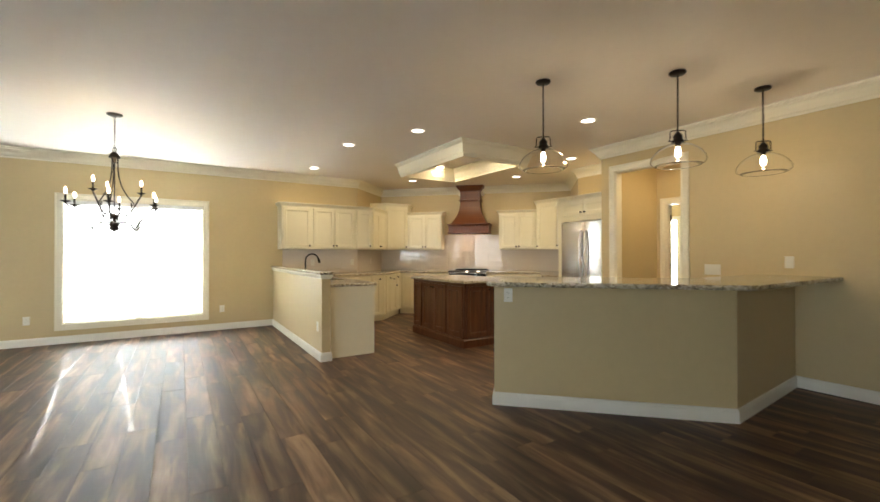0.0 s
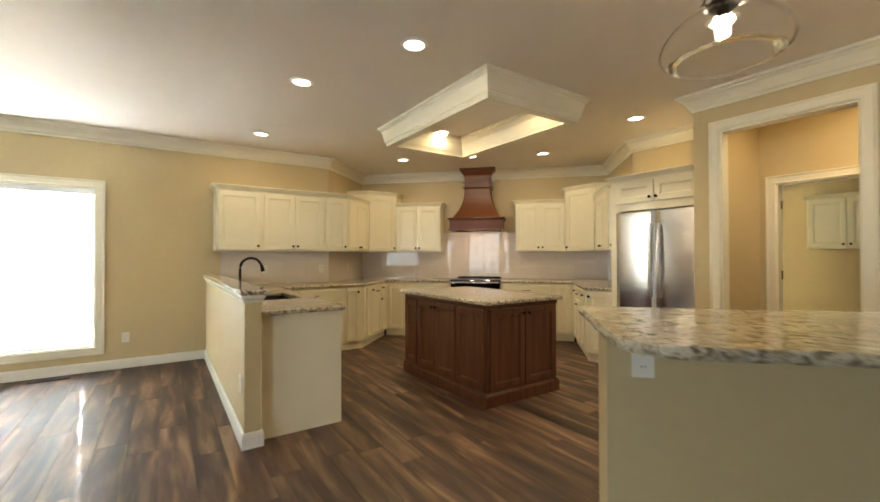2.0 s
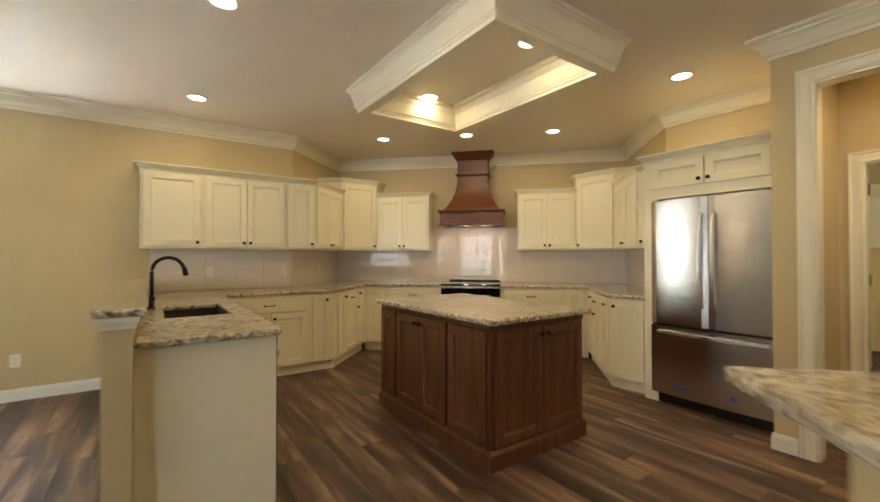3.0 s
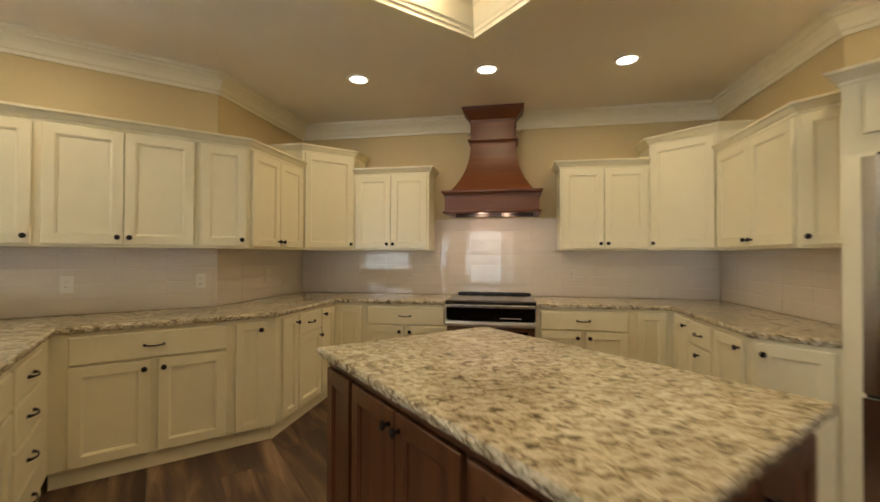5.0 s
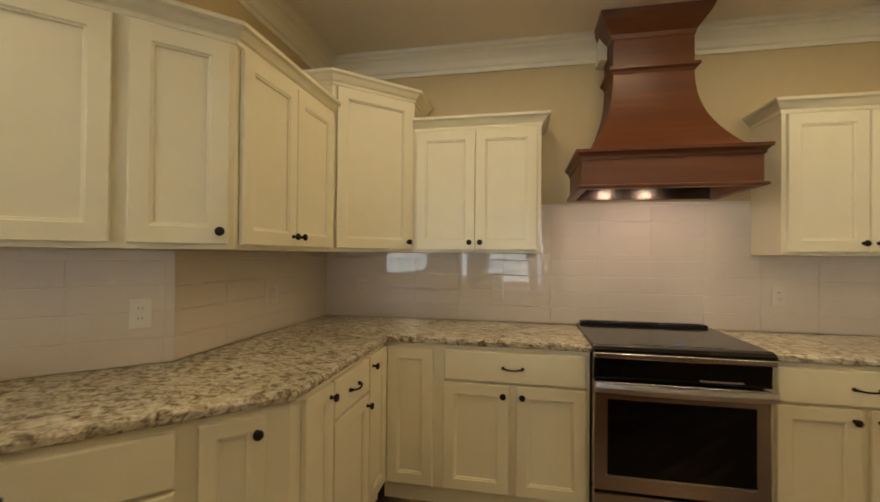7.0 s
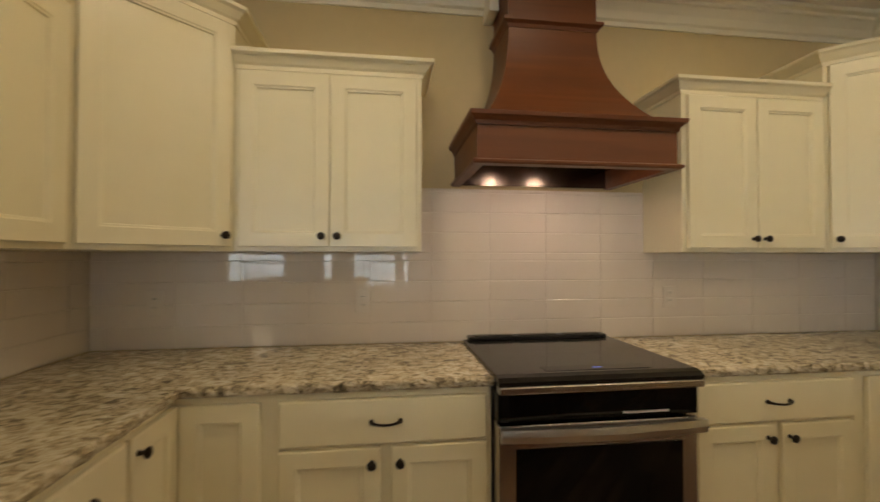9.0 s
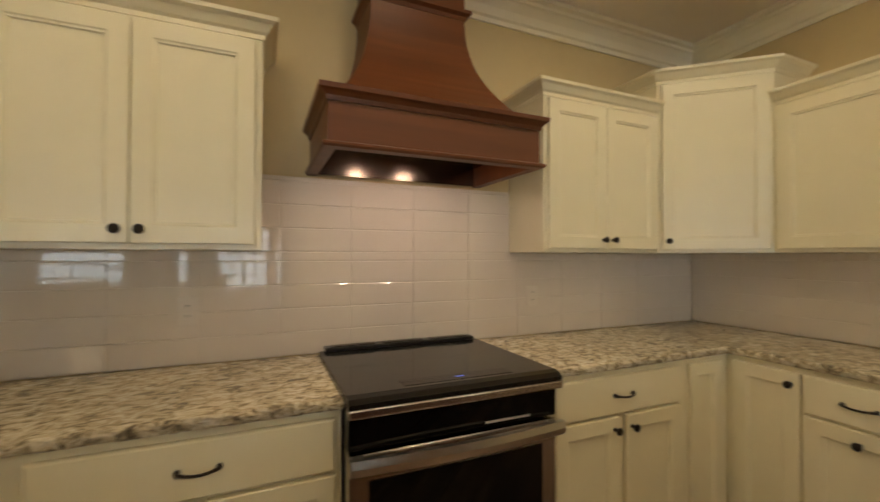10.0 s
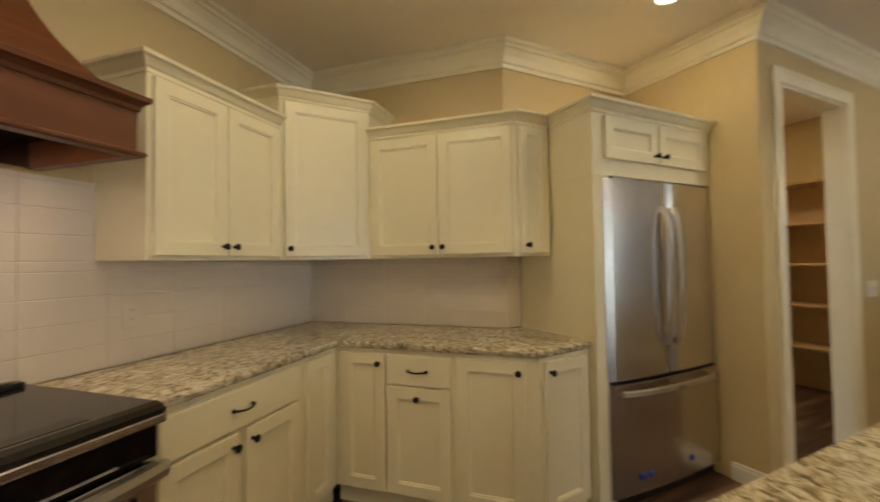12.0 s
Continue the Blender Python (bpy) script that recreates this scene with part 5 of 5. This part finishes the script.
for x in (-2.98, -2.02, -0.36):
    wall_plate("wall_outlet", "white duplex outlet on the tiled backsplash", pose(x, YB - TT, 1.13), PLATE=PLATE_T)
wall_plate("wall_outlet", "white duplex outlet on the tiled backsplash", on_edge((WL, YL), (WL, YB), (WL, 9.2), 1.13) @ pose(0, -TT, 0), PLATE=PLATE_T)
vent = thing("floor_vent", "dark metal floor register near the window wall", "vent", pose(-5.314, 6.254, 0, 0, 0, 45))
part("plate", boxed(-0.17, -0.06, 0.001, 0.17, 0.06, 0.006, bev=0.001), BRONZE, vent)
for k in range(9):
    part("louver", boxed(-0.15 + k * 0.035, -0.04, 0.006, -0.135 + k * 0.035, 0.04, 0.0085), BLACK, vent)

# ---- laundry and pantry fittings ----
LC0, LC1, LCY = -0.30, 1.51, LY - 0.325
lc = cabinet("wall_cabinet", "cream four-door laundry wall cabinet", [hall(LC0, LCY), hall(LC1, LCY), hall(LC1, LY - 0.004), hall(LC0, LY - 0.004)], 1.40, 2.16, hall(LC0, LCY), hall(LC1, LCY), [("door", 0.02 + k * 0.45, 0.45 + k * 0.45, 1.42, 2.14, "br" if k % 2 == 0 else "bl") for k in range(4)], group="laundry cabinets")
cab_crown([hall(LC0, LY - 0.006), hall(LC0, LCY), hall(LC1, LCY)], 2.16)
lo = thing("dryer_outlet", "black dryer outlet on the laundry wall", "outlet", LF @ pose(2.22 + 0.55, 0, 0.95))
part("plate", boxed(-0.05, -0.006, -0.06, 0.05, 0, 0.06, bev=0.002), PLATE, lo)
part("receptacle", lathe([(0, 0.004), (0.03, 0.004), (0.03, 0.016), (0, 0.016)], 16, m=pose(0, 0, 0, 90, 0, 0)), BLACK, lo)
ps = thing("pantry_shelves", "wooden pantry shelves at the end of the hall", "shelf")
part("side_panel", prism([hall(2.57, 0.30), hall(2.597, 0.30), hall(2.597, 0.98), hall(2.57, 0.98)], 0.0, 2.1), SHELF, ps)
for z in (0.45, 0.85, 1.25, 1.65, 2.05):
    part("shelf", prism([hall(2.2, 0.30), hall(2.57, 0.30), hall(2.57, 0.98), hall(2.2, 0.98)], z, z + 0.02), SHELF, ps)
for y0, y1 in ((0.27, 0.298), (0.982, 1.01)):
    part("side_panel", prism([hall(2.2, y0), hall(2.597, y0), hall(2.597, y1), hall(2.2, y1)], 0.0, 2.1), SHELF, ps)
lw = casing("window_6", LF, 0.35, 0.83, 0.3, 2.05, sill=True, label="narrow bright laundry window")
pane = part("pane", boxed(0.35, 0.05, 0.3, 0.83, 0.054, 2.05), GLASS, lw)
pane.visible_shadow = False
lamp("window_daylight", "AREA", LF @ pose(0.59, 0.3, 1.175, 90, 0, 180), 15, DAY, 0.48, 1.75)
lamp("hall_lamp", "AREA", pose(*hall(1.1, 0.5), H - 0.015), 2.2, WARM, 0.13, shape="DISK")

# ---- backsplash tiles ----
TW, TH, G = 0.305, 0.1035, 0.002


def tile_mesh(w_, h_):
    bm = bmesh.new()

    def ring(i, y):
        return [bm.verts.new(p) for p in ((0.4 * i, y, i), (w_ - 0.4 * i, y, i), (w_ - 0.4 * i, y, h_ - i), (0.4 * i, y, h_ - i))]

    rs = [ring(0, 0), ring(0, -0.0035), ring(0.0025, -0.005)]
    for a_, b_ in zip(rs, rs[1:]):
        for k in range(4):
            bm.faces.new((a_[k], a_[(k + 1) % 4], b_[(k + 1) % 4], b_[k]))
    bm.faces.new(rs[-1])
    bmesh.ops.recalc_face_normals(bm, faces=bm.faces[:])
    me = bpy.data.meshes.new("tile")
    bm.to_mesh(me)
    bm.free()
    me.materials.append(TILE)
    return me


tile_cache = {}
tile_rnd = random.Random(7)


def tiled(name, m, x0, x1, z0, z1, start=0.0):
    e = thing(name, "glossy white ceramic tile backsplash with pale grout", "backsplash", m, kind="structure")
    part("grout", boxed(x0, -0.004, z0, x1, -0.0005, z1), GROUT, e)
    z = z0
    while z < z1 - 0.01:
        h_ = min(TH, z1 - z)
        x = x0 - start
        while x < x1 - 0.01:
            a_, b_ = max(x, x0), min(x + TW, x1)
            if b_ - a_ > 0.012:
                key = (round(b_ - a_ - 0.0008, 4), round(h_ - G, 4))
                if key not in tile_cache:
                    tile_cache[key] = tile_mesh(*key)
                shared("tile", tile_cache[key], e, pose(a_ + 0.0004, -0.002, z + G / 2, tile_rnd.gauss(0, 0.22), 0, tile_rnd.gauss(0, 0.10)))
            x += TW
        z += TH


TZ0 = CT1 + 0.001
s_l = along(P7, SD(3.22, DL))
tiled("backsplash_window", WF, s_l, along(P7, (WL, YL)) + 0.004, TZ0, U0 - 0.002, 0.12)
tiled("backsplash_left", edge_frame((WL, YL), (WL, YB)), 0.0, YB - YL - 0.009, TZ0, U0 - 0.002)
hf = edge_frame((WL, YB), (WR, YB))
tiled("backsplash_hood", hf, 0.0, WR - WL, TZ0, U0 - 0.002, 0.24)
tiled("backsplash_range", hf, XD1 - WL, XE0 - WL, U0 - 0.002, 1.70, 0.24 + (XD1 - WL) % TW)
tiled("backsplash_right", edge_frame((WR, YB), (WR, YR)), 0.009, YB - YR, TZ0, U0 - 0.002)
tiled("backsplash_fridge", edge_frame((WR, YR), P4), 0.0, along((WR, YR), SD(SR, PAN_D + 0.004)), TZ0, U0 - 0.002)

# ---- floor planks ----
PW, PL = 0.182, 1.22
pf = pose(0, 0, 0, 0, 0, 135)


def plank_bm(bm, x0, y0, x1, y1):
    g = 0.0003
    lo = [bm.verts.new(p) for p in ((x0 + g, y0 + g, -0.0025), (x1 - g, y0 + g, -0.0025), (x1 - g, y1 - g, -0.0025), (x0 + g, y1 - g, -0.0025))]
    i = 0.0014
    hi = [bm.verts.new(p) for p in ((x0 + i, y0 + i, 0), (x1 - i, y0 + i, 0), (x1 - i, y1 - i, 0), (x0 + i, y1 - i, 0))]
    for k in range(4):
        bm.faces.new((lo[k], lo[(k + 1) % 4], hi[(k + 1) % 4], hi[k]))
    bm.faces.new(hi)


bm = bmesh.new()
plank_bm(bm, 0, 0, PL, PW)
plank_me = bpy.data.meshes.new("plank")
bm.to_mesh(plank_me)
bm.free()
plank_me.materials.append(PLANK)
rest = bmesh.new()
inv = pf.inverted()
rnd = random.Random(4)
near = []


def row_span(q):
    """Where a row of planks along x + y = q begins and ends, as y - x."""
    lo = max(2 * (YBACK - 0.06) - q, q - 2 * (XR + (0.06 if q < 8.0 else 3.0)))
    if q < WL + YL - 0.05:
        hi = min(DL + 0.08, q - 2 * (XL - 0.06))
    elif q < 9.45:
        hi = min(2 * (YB + 0.06) - q, q - 2 * (WL - 0.06))
    else:
        hi = HALL_D
    return lo, hi


HALL_D = max(p[1] - p[0] for p in (hall(0.0, 0.5), hall(-2.1, LY))) + 0.1
for j in range(-95, 75):
    y = j * PW
    shift_ = rnd.random() * PL
    lo, hi = row_span(-R2 * (y + PW / 2))
    for i in range(-10, 11):
        x = i * PL + shift_
        x0, x1 = max(x, lo / R2), min(x + PL, hi / R2)
        if x1 - x0 < 0.03 or -R2 * y > 2 * (YB + 2.2):
            continue
        c = pf @ Vector((x + PL / 2, y + PW / 2, 0))
        near.append((max(abs(c.x + 1.6) / 1.15, abs(c.y - 4.6)), x0, x1, y))
near.sort()
floor_e = floor
whole = 0
for _, x0, x1, y in near:
    if whole < 300 and x1 - x0 > PL - 1e-6:
        whole += 1
        shared("plank", plank_me, floor_e, pf @ pose(x0, y, 0))
    else:
        plank_bm(rest, x0, y, x1, y + PW)
me = bpy.data.meshes.new("planks")
rest.to_mesh(me)
rest.free()
me.materials.append(PLANK)
pr = shared("plank_rows", me, floor_e, pf)
pr["kind"] = "stuff"
